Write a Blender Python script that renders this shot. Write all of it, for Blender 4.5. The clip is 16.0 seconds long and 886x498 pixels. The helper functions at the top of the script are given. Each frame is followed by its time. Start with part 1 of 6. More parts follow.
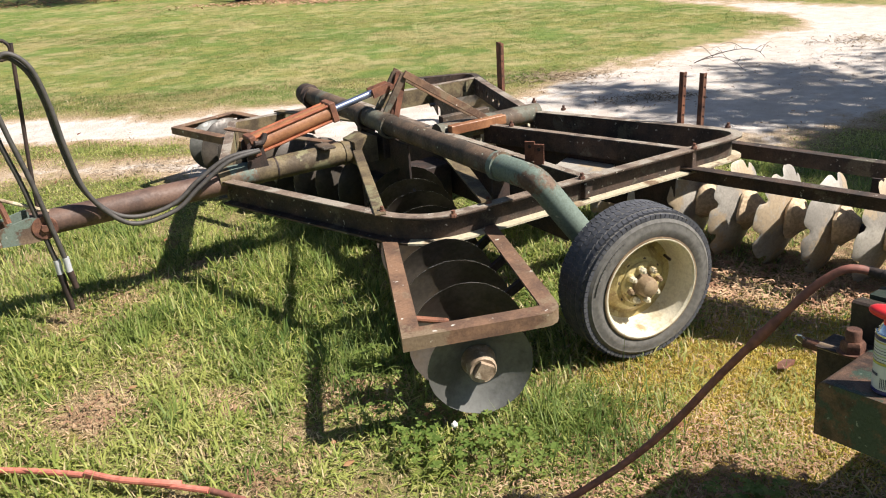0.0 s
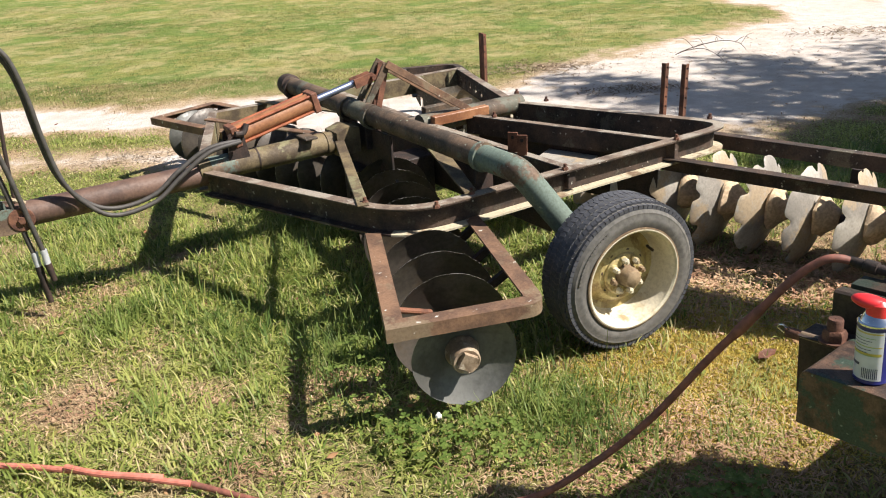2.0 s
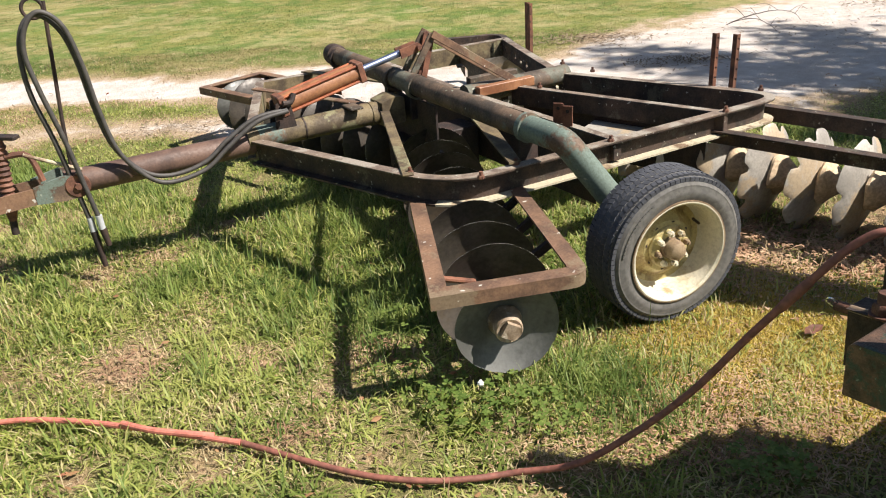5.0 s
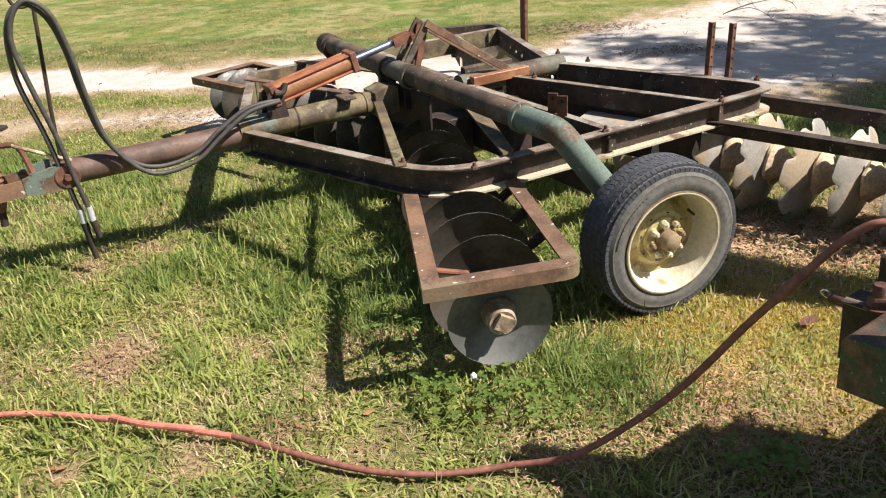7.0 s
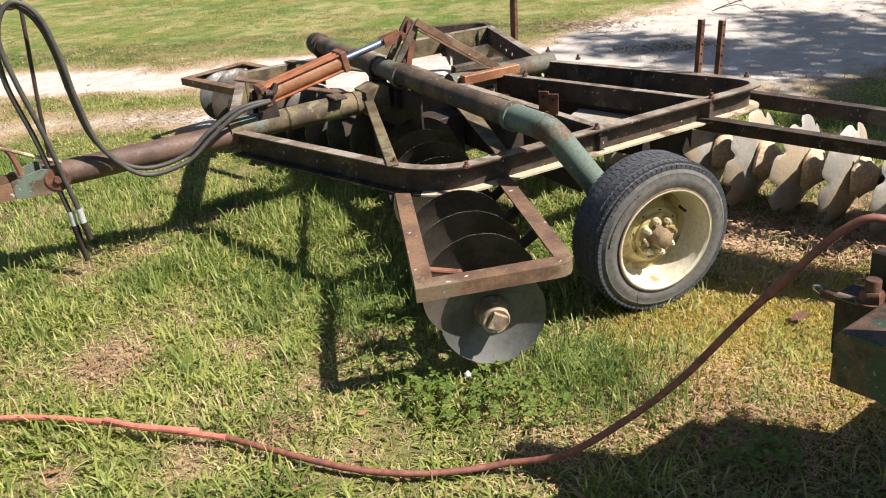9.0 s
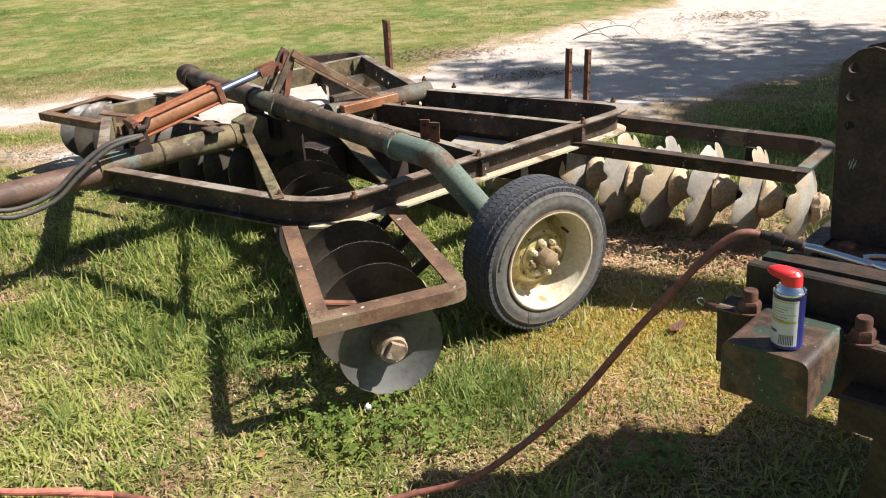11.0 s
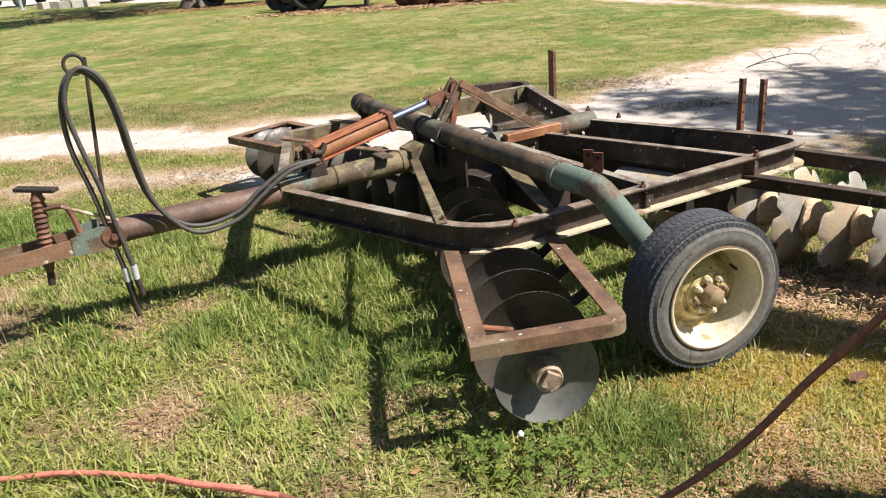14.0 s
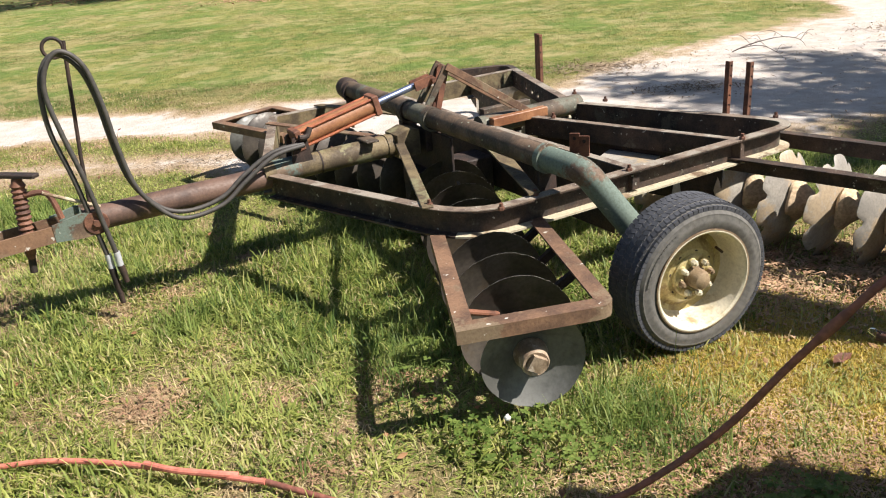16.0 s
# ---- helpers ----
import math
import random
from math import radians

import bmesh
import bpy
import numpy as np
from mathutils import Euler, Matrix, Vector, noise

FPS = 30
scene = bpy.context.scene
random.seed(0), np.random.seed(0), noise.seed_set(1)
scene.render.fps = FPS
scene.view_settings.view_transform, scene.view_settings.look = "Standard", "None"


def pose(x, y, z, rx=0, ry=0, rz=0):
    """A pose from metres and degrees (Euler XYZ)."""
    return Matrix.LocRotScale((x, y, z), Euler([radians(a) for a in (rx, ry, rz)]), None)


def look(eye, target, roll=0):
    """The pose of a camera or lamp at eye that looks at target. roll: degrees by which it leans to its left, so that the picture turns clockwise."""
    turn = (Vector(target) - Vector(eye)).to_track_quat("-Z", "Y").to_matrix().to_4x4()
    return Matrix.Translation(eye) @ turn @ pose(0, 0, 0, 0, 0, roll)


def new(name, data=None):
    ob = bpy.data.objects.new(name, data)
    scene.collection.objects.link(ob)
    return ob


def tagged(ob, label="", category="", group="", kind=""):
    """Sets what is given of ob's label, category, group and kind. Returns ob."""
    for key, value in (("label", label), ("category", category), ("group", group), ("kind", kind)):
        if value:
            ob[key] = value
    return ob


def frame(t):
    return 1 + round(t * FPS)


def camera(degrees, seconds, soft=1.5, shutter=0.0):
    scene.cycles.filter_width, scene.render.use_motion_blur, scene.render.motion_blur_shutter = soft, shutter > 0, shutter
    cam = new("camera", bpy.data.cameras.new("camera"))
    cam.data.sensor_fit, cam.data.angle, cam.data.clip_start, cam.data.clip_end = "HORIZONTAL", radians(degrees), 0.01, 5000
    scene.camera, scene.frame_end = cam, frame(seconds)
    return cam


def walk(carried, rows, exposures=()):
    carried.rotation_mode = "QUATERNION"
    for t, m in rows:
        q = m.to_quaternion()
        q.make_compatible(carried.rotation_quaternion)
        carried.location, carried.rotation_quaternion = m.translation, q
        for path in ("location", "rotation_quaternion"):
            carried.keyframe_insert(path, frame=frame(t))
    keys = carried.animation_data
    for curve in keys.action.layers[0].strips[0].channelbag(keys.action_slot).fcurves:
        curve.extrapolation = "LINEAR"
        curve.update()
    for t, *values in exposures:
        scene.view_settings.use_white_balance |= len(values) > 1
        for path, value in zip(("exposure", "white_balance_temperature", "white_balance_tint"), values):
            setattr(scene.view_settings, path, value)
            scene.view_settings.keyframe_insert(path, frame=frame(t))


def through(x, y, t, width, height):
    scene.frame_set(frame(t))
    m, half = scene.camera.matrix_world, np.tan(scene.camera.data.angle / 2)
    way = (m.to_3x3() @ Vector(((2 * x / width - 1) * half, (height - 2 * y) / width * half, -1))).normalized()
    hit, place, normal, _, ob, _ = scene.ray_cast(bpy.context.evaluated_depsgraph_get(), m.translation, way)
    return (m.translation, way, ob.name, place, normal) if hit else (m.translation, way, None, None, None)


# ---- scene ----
cam = camera(59.6, 16.0, soft=1.1)
PATH = [
    (0, (0.002, 0.0, 1.724), (-0.043, 1.842, 0.945), -3.9),
    (0.5, (-0.002, 0.0, 1.726), (-0.08, 1.84, 0.947), -4.1),
    (1, (0.0, -0.002, 1.721), (-0.032, 1.84, 0.943), -3.7),
    (1.5, (-0.003, -0.012, 1.727), (-0.055, 1.821, 0.928), -4.0),
    (2, (-0.002, 0.009, 1.718), (-0.003, 1.841, 0.917), -3.5),
    (2.5, (-0.006, 0.002, 1.718), (-0.044, 1.831, 0.909), -3.9),
    (3, (-0.013, -0.014, 1.722), (-0.093, 1.814, 0.913), -4.4),
    (3.5, (-0.013, -0.018, 1.721), (-0.114, 1.785, 0.861), -4.5),
    (4, (-0.017, -0.021, 1.721), (-0.119, 1.787, 0.871), -4.1),
    (6.5, (-0.01, 0.0, 1.711), (-0.126, 1.792, 0.832), -4.3),
    (7, (-0.002, 0.007, 1.709), (-0.104, 1.799, 0.828), -4.1),
    (7.5, (-0.002, 0.007, 1.711), (-0.098, 1.797, 0.825), -4.2),
    (8, (-0.005, 0.007, 1.708), (-0.095, 1.797, 0.82), -4.3),
    (10.5, (-0.013, 0.01, 1.72), (-0.003, 1.817, 0.863), -4.1),
    (11, (-0.063, 0.015, 1.725), (0.177, 1.813, 0.882), -2.8),
    (11.5, (-0.109, 0.028, 1.73), (0.317, 1.789, 0.883), -1.4),
    (12, (-0.13, 0.032, 1.74), (0.402, 1.782, 0.93), -0.8),
    (12.5, (-0.156, 0.027, 1.75), (0.305, 1.803, 0.954), -1.4),
    (13, (-0.155, 0.014, 1.746), (-0.109, 1.867, 0.993), -4.0),
    (13.5, (-0.121, -0.006, 1.743), (-0.268, 1.844, 0.998), -5.0),
    (14, (-0.094, -0.009, 1.742), (-0.238, 1.837, 0.987), -5.0),
    (14.5, (-0.088, -0.004, 1.735), (-0.213, 1.838, 0.966), -5.2),
    (15, (-0.088, 0.002, 1.734), (-0.212, 1.841, 0.96), -5.0),
    (15.5, (-0.086, 0.003, 1.733), (-0.211, 1.839, 0.951), -5.1),
    (16, (-0.086, 0.003, 1.73), (-0.202, 1.836, 0.939), -5.0),
]
walk(cam, [(t, look(eye, target, roll)) for t, eye, target, roll in PATH], [(0, 0.97), (16, 0.97)])

# ---- world, sun ----
SUN_FROM = Vector((0.84, -0.2, 1.0)).normalized()
world = bpy.data.worlds.new("sky_world")
scene.world = world
world.use_nodes = True
wn = world.node_tree
sky = wn.nodes.new("ShaderNodeTexSky")
sky.sky_type, sky.sun_disc = "NISHITA", False
sky.sun_elevation = math.asin(SUN_FROM.z)
sky.sun_rotation = math.atan2(SUN_FROM.x, SUN_FROM.y)
wn.links.new(sky.outputs[0], wn.nodes["Background"].inputs[0])
wn.nodes["Background"].inputs[1].default_value = 0.046
sun = new("sun", bpy.data.lights.new("sun", "SUN"))
sun.data.energy, sun.data.angle, sun.data.color = 5.0, radians(0.6), (1.0, 0.925, 0.85)
sun.matrix_world = look(SUN_FROM * 30, (0, 0, 0))


# ---- materials ----
def material(name):
    m = bpy.data.materials.new(name)
    m.use_nodes = True
    return m, m.node_tree, m.node_tree.nodes["Principled BSDF"]


def noise_node(nt, scale, detail=6.0, rough=0.6, coords="Object", offset=0.0, stretch=(1, 1, 1)):
    tc, mp, n = nt.nodes.new("ShaderNodeTexCoord"), nt.nodes.new("ShaderNodeMapping"), nt.nodes.new("ShaderNodeTexNoise")
    mp.inputs["Location"].default_value = (offset, offset * 0.7, offset * 1.3)
    mp.inputs["Scale"].default_value = stretch
    n.inputs["Scale"].default_value, n.inputs["Detail"].default_value, n.inputs["Roughness"].default_value = scale, detail, rough
    nt.links.new(tc.outputs[coords], mp.inputs[0])
    nt.links.new(mp.outputs[0], n.inputs[0])
    return n.outputs[0]


def step(nt, value, lo, hi, to_lo=0.0, to_hi=1.0):
    r = nt.nodes.new("ShaderNodeMapRange")
    r.interpolation_type = "SMOOTHSTEP"
    for k, v in zip((1, 2, 3, 4), (lo, hi, to_lo, to_hi)):
        r.inputs[k].default_value = v
    nt.links.new(value, r.inputs[0])
    return r.outputs[0]


def blend(nt, fac, a, b):
    mx = nt.nodes.new("ShaderNodeMix")
    mx.data_type = "RGBA"
    if isinstance(fac, float):
        mx.inputs[0].default_value = fac
    else:
        nt.links.new(fac, mx.inputs[0])
    for sock, v in ((mx.inputs[6], a), (mx.inputs[7], b)):
        if isinstance(v, tuple):
            sock.default_value = (*v, 1)
        else:
            nt.links.new(v, sock)
    return mx.outputs[2]


def relief(nt, bsdf, height, strength, distance=0.01):
    b = nt.nodes.new("ShaderNodeBump")
    b.inputs["Strength"].default_value, b.inputs["Distance"].default_value = strength, distance
    nt.links.new(height, b.inputs["Height"])
    nt.links.new(b.outputs[0], bsdf.inputs["Normal"])


def worn(name, dark, rust, paint=None, cover=0.5, rough=0.75, metal=0.0, spots=None, scale=9.0, bump=0.35):
    """Weathered metal: two rust tones, patches of old paint, bird-lime or lichen spots."""
    m, nt, b = material(name)
    col = blend(nt, step(nt, noise_node(nt, scale, 8, 0.65), 0.38, 0.62), dark, rust)
    if paint:
        edge = noise_node(nt, scale * 0.55, 10, 0.7, offset=7.3)
        col = blend(nt, step(nt, edge, 0.62 - cover * 0.3, 0.68 - cover * 0.3), col, paint)
    if spots:
        col = blend(nt, step(nt, noise_node(nt, scale * 5, 3, 0.5, offset=3.1), 0.68, 0.72), col, spots)
    fine = noise_node(nt, scale * 14, 4, 0.7)
    col = blend(nt, step(nt, fine, 0.35, 0.75, 0.0, 0.35), col, tuple(c * 0.45 for c in dark))
    nt.links.new(col, b.inputs["Base Color"])
    nt.links.new(step(nt, fine, 0.3, 0.7, rough - 0.15, min(rough + 0.12, 1)), b.inputs["Roughness"])
    b.inputs["Metallic"].default_value = metal
    relief(nt, b, fine, bump, 0.004)
    return m


FRAME = worn("weathered_frame_steel", (0.027, 0.02, 0.016), (0.078, 0.048, 0.033), (0.1, 0.088, 0.062), 0.2, spots=(0.45, 0.43, 0.36))
FLANGE = worn("faded_primer_flange", (0.16, 0.1, 0.06), (0.42, 0.34, 0.22), (0.5, 0.45, 0.32), 0.6, scale=6)
RAIL = worn("brown_rust_rail", (0.105, 0.06, 0.038), (0.225, 0.128, 0.074), (0.2, 0.145, 0.09), 0.3, spots=(0.6, 0.57, 0.5), scale=7)
TEAL = worn("faded_teal_paint", (0.09, 0.058, 0.04), (0.2, 0.14, 0.09), (0.135, 0.175, 0.145), 0.5, scale=9, spots=(0.34, 0.36, 0.3))
PIPE = worn("mossy_pipe_steel", (0.055, 0.042, 0.03), (0.15, 0.1, 0.065), (0.125, 0.125, 0.095), 0.3, scale=7, spots=(0.34, 0.36, 0.28))
OLIVE = worn("olive_pipe_paint", (0.07, 0.05, 0.03), (0.19, 0.145, 0.075), (0.2, 0.185, 0.1), 0.3, scale=8)
TONGUE = worn("brown_tongue_pipe", (0.075, 0.045, 0.035), (0.15, 0.09, 0.065), None, scale=6, rough=0.6)
ORANGE = worn("orange_rust_paint", (0.22, 0.06, 0.025), (0.42, 0.13, 0.05), None, scale=8, rough=0.6)
BARREL = worn("tan_rust_barrel", (0.2, 0.08, 0.035), (0.36, 0.17, 0.08), None, scale=5, rough=0.55)
RUST = worn("red_rust", (0.1, 0.042, 0.026), (0.22, 0.09, 0.05), None, scale=12)
BLADE = worn("worn_disc_steel", (0.27, 0.25, 0.22), (0.44, 0.41, 0.355), (0.42, 0.33, 0.22), 0.5, rough=0.6, metal=0.1, scale=5, bump=0.2)
# inner discs: the shade they stand in is put into a darker colour
SHADED_BLADE = worn("shade_darkened_disc_steel", (0.045, 0.038, 0.032), (0.105, 0.09, 0.075), (0.09, 0.07, 0.05), 0.3, rough=0.5, metal=0.2, scale=4, bump=0.15)
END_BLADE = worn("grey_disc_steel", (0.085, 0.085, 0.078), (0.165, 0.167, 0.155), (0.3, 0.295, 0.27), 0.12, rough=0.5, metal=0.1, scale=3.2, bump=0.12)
BRIGHT_EDGE = worn("bright_worn_edge", (0.3, 0.28, 0.25), (0.6, 0.58, 0.54), None, rough=0.4, metal=0.3, scale=9, bump=0.05)
NUTSTEEL = worn("pale_scoured_nut", (0.2, 0.14, 0.09), (0.4, 0.31, 0.22), (0.55, 0.48, 0.38), 0.35, rough=0.6, scale=11)
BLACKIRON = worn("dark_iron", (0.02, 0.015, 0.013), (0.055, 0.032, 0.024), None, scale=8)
GREENBAR = worn("green_black_toolbar", (0.02, 0.016, 0.012), (0.07, 0.042, 0.028), (0.022, 0.034, 0.025), 0.3, scale=6, rough=0.6)
GREENCAP = worn("worn_green_box_paint", (0.035, 0.022, 0.016), (0.14, 0.08, 0.05), (0.031, 0.056, 0.038), 0.45, scale=17, rough=0.6, spots=(0.2, 0.24, 0.19))


def plain(name, color, rough=0.6, metal=0.0, grain=0.25, scale=40.0, bump=0.2):
    m, nt, b = material(name)
    n = noise_node(nt, scale, 5, 0.6)
    wide = noise_node(nt, scale * 0.12, 4, 0.6, offset=2.0)
    col = blend(nt, step(nt, n, 0.3, 0.7), tuple(c * (1 - grain) for c in color), tuple(min(c * (1 + grain), 1) for c in color))
    col = blend(nt, step(nt, wide, 0.45, 0.7, 0.0, 0.4), col, tuple(c * 0.6 + 0.05 for c in color))
    nt.links.new(col, b.inputs["Base Color"])
    b.inputs["Roughness"].default_value, b.inputs["Metallic"].default_value = rough, metal
    relief(nt, b, n, bump, 0.003)
    return m


RUBBER = plain("grey_tyre_rubber", (0.115, 0.11, 0.1), 0.85, grain=0.25)
TREAD = plain("black_tread_rubber", (0.055, 0.058, 0.068), 0.8, grain=0.3)
RIM = worn("cream_rim_paint", (0.34, 0.26, 0.14), (0.6, 0.53, 0.37), (0.67, 0.62, 0.48), 0.8, rough=0.4, scale=5, bump=0.1)
HUB = worn("yellowed_hub_paint", (0.22, 0.15, 0.06), (0.44, 0.35, 0.14), (0.5, 0.42, 0.2), 0.55, rough=0.5, scale=9)
HUBRUST = worn("rusty_hub_cap", (0.14, 0.09, 0.05), (0.3, 0.22, 0.13), None, scale=14)
HOSE = plain("black_hydraulic_hose", (0.055, 0.05, 0.045), 0.6)
AIRHOSE = plain("dusty_red_air_hose", (0.23, 0.086, 0.06), 0.7, grain=0.3)
# same hose as the red one, pinker where light falls from above
LIT_AIRHOSE = plain("lit_pink_air_hose", (0.52, 0.17, 0.12), 0.7)
CHROME = plain("chrome", (0.75, 0.76, 0.78), 0.14, 1.0, grain=0.05, bump=0.02)
ZINC = plain("dull_zinc_plate", (0.5, 0.52, 0.54), 0.45, 0.2, grain=0.15, bump=0.05)
BLUEROD = plain("blue_tinted_rod", (0.32, 0.37, 0.52), 0.32, 0.9, grain=0.08, bump=0.03)
SHANK = worn("tan_painted_shank", (0.022, 0.016, 0.01), (0.05, 0.037, 0.022), None, scale=5)
DARKRUST = worn("dark_rust", (0.07, 0.03, 0.02), (0.19, 0.085, 0.05), None, scale=14)
MUD = plain("dried_sandy_mud", (0.5, 0.38, 0.25), 0.95, scale=60, bump=0.8)


def lawn_patches(nt, col):
    """Tan, deep green and pale patches of a mown lawn, a hand to some metres wide."""
    col = blend(nt, step(nt, noise_node(nt, 0.5, 4, 0.6, offset=31.0), 0.47, 0.6, 0, 0.6), col, (0.29, 0.245, 0.115))
    col = blend(nt, step(nt, noise_node(nt, 0.8, 4, 0.6, offset=37.0), 0.49, 0.6, 0, 0.75), col, (0.12, 0.18, 0.041))
    col = blend(nt, step(nt, noise_node(nt, 4.0, 4, 0.65, offset=41.0), 0.48, 0.6, 0, 0.65), col, (0.088, 0.142, 0.034))
    return blend(nt, step(nt, noise_node(nt, 2.3, 3, 0.6, offset=47.0), 0.53, 0.66, 0, 0.55), col, (0.37, 0.32, 0.16))


# ---- helpers for shapes ----
def thing(name, label, category, m=None, group="", kind=""):
    ob = new(name)
    ob.empty_display_size = 0.1
    ob.matrix_world = m or Matrix()
    return tagged(ob, label, category, group, kind)


def part(name, bm, mat, parent, label="", smooth=35):
    me = bpy.data.meshes.new(name)
    bmesh.ops.recalc_face_normals(bm, faces=bm.faces)
    bm.to_mesh(me)
    bm.free()
    me.materials.append(mat)
    if smooth:
        me.polygons.foreach_set("use_smooth", [True] * len(me.polygons))
        me.set_sharp_from_angle(angle=radians(smooth))
    ob = new(name, me)
    ob.parent = parent
    return tagged(ob, label)


def bevelled(bm, w=0.004, seg=1, angle=40):
    edges = [e for e in bm.edges if len(e.link_faces) == 2 and e.calc_face_angle(0) > radians(angle)]
    bmesh.ops.bevel(bm, geom=edges, offset=w, segments=seg, affect="EDGES", clamp_overlap=True)
    return bm


def box(bm, c, size, m=None):
    r = bmesh.ops.create_cube(bm, size=1, matrix=(m or Matrix()) @ Matrix.Translation(c) @ Matrix.Diagonal((*size, 1)))
    return r["verts"]


def along(p0, p1, up=(0, 0, 1)):
    """Pose with x from p0 to p1, z near up."""
    x = (Vector(p1) - Vector(p0)).normalized()
    y = Vector(up).cross(x).normalized()
    z = x.cross(y)
    m = Matrix((x, y, z)).transposed().to_4x4()
    m.translation = p0
    return m


def extrude(bm, profile, path, ups=None, close=True):
    """Sweep a closed 2D profile (side, up) along a path; side is to the right of travel."""
    pts = [Vector(p) for p in path]
    rings = []
    for i, p in enumerate(pts):
        a = (pts[i] - pts[i - 1]).normalized() if i else (pts[1] - pts[0]).normalized()
        b = (pts[i + 1] - pts[i]).normalized() if i < len(pts) - 1 else a
        t = (a + b).normalized()
        up = Vector(ups) if ups else Vector((0, 0, 1))
        side = t.cross(up).normalized()
        up2 = side.cross(t)
        k = 1 / max(0.5, t.dot(b))
        rings.append([bm.verts.new(p + side * (s * k) + up2 * u) for s, u in profile])
    n = len(profile)
    for r0, r1 in zip(rings, rings[1:]):
        for i in range(n):
            bm.faces.new((r0[i], r0[(i + 1) % n], r1[(i + 1) % n], r1[i]))
    bm.faces.new(rings[0]), bm.faces.new(rings[-1])
    return bm


def smooth_path(points, steps=6):
    pts = [Vector(p) for p in points]
    out = []
    for i in range(len(pts) - 1):
        p0, p1, p2, p3 = pts[max(i - 1, 0)], pts[i], pts[i + 1], pts[min(i + 2, len(pts) - 1)]
        for k in range(steps):
            t = k / steps
            out.append(0.5 * ((2 * p1) + (p2 - p0) * t + (2 * p0 - 5 * p1 + 4 * p2 - p3) * t * t + (3 * p1 - p0 - 3 * p2 + p3) * t ** 3))
    return out + [pts[-1]]


def tube(bm, path, r, n=12, caps=True):
    pts = [Vector(p) for p in path]
    radii = r if isinstance(r, (list, tuple)) else [r] * len(pts)
    ref, rings = None, []
    for i, p in enumerate(pts):
        t = (pts[min(i + 1, len(pts) - 1)] - pts[max(i - 1, 0)]).normalized()
        if ref is None:
            ref = t.orthogonal().normalized()
        ref = (ref - t * ref.dot(t)).normalized()
        other = t.cross(ref)
        rings.append([bm.verts.new(p + (ref * math.cos(a) + other * math.sin(a)) * radii[i]) for a in (2 * math.pi * k / n for k in range(n))])
    for r0, r1 in zip(rings, rings[1:]):
        for i in range(n):
            bm.faces.new((r0[i], r0[(i + 1) % n], r1[(i + 1) % n], r1[i]))
    if caps:
        bm.faces.new(rings[0]), bm.faces.new(rings[-1])
    return bm


def lathe(bm, profile, m=None, n=32, closed=False):
    """Revolve (radius, along-x) points round the x axis of m."""
    m = m or Matrix()
    rings = [[bm.verts.new(m @ Vector((x, r * math.cos(a), r * math.sin(a)))) for a in (2 * math.pi * k / n for k in range(n))] for r, x in profile]
    pairs = list(zip(rings, rings[1:])) + ([(rings[-1], rings[0])] if closed else [])
    for r0, r1 in pairs:
        for i in range(n):
            bm.faces.new((r0[i], r0[(i + 1) % n], r1[(i + 1) % n], r1[i]))
    return bm


def plate(bm, outline, t, m=None):
    """A flat plate of thickness t: outline in x, z of m; thickness along y."""
    m = m or Matrix()
    a = [bm.verts.new(m @ Vector((x, -t / 2, z))) for x, z in outline]
    b = [bm.verts.new(m @ Vector((x, t / 2, z))) for x, z in outline]
    bm.faces.new(a), bm.faces.new(b[::-1])
    for i in range(len(a)):
        j = (i + 1) % len(a)
        bm.faces.new((a[i], a[j], b[j], b[i]))
    return bm


def pierced_plate(outline, holes, t, m):
    """A flat plate as plate() makes, with round holes (x, z, radius) through it."""
    bm = bmesh.new()
    loops = [[(x, z) for x, z in outline]] + [[(x + r * math.cos(math.pi * k / 8), z + r * math.sin(math.pi * k / 8)) for k in range(16)] for x, z, r in holes]
    sides = []
    for y in (-t / 2, t / 2):
        rings = [[bm.verts.new(m @ Vector((x, y, z))) for x, z in loop] for loop in loops]
        edges = [bm.edges.new((ring[i - 1], ring[i])) for ring in rings for i in range(len(ring))]
        bmesh.ops.triangle_fill(bm, edges=edges, use_beauty=True)
        sides.append(rings)
    for a, b in zip(*sides):
        for i in range(len(a)):
            bm.faces.new((a[i - 1], a[i], b[i], b[i - 1]))
    return bm


def hexbolt(bm, m, r=0.014, h=0.012, shank=0.0):
    """A hex head on the x axis of m."""
    lathe(bm, [(0.0005, h), (r * 0.85, h), (r, h * 0.75), (r, 0), (0.0005, 0)], m, 6)
    if shank:
        lathe(bm, [(0.0005, shank), (r * 0.5, shank), (r * 0.5, 0)], m, 8)
    return bm


# ---- value noise for the ground ----
LATTICE = np.random.RandomState(5).rand(64, 64)


def vnoise(x, y, scale, seed=0):
    x, y = np.asarray(x) * scale + seed * 17.3, np.asarray(y) * scale + seed * 9.7
    i, j = np.floor(x).astype(int), np.floor(y).astype(int)
    fx, fy = x - i, y - j
    fx, fy = fx * fx * (3 - 2 * fx), fy * fy * (3 - 2 * fy)
    g = lambda a, b: LATTICE[a % 64, b % 64]
    return (g(i, j) * (1 - fx) + g(i + 1, j) * fx) * (1 - fy) + (g(i, j + 1) * (1 - fx) + g(i + 1, j + 1) * fx) * fy


def fbm(x, y, scale, seed=0):
    return sum(vnoise(x, y, scale * 2 ** k, seed + k) * 0.5 ** k for k in range(4)) / 1.875


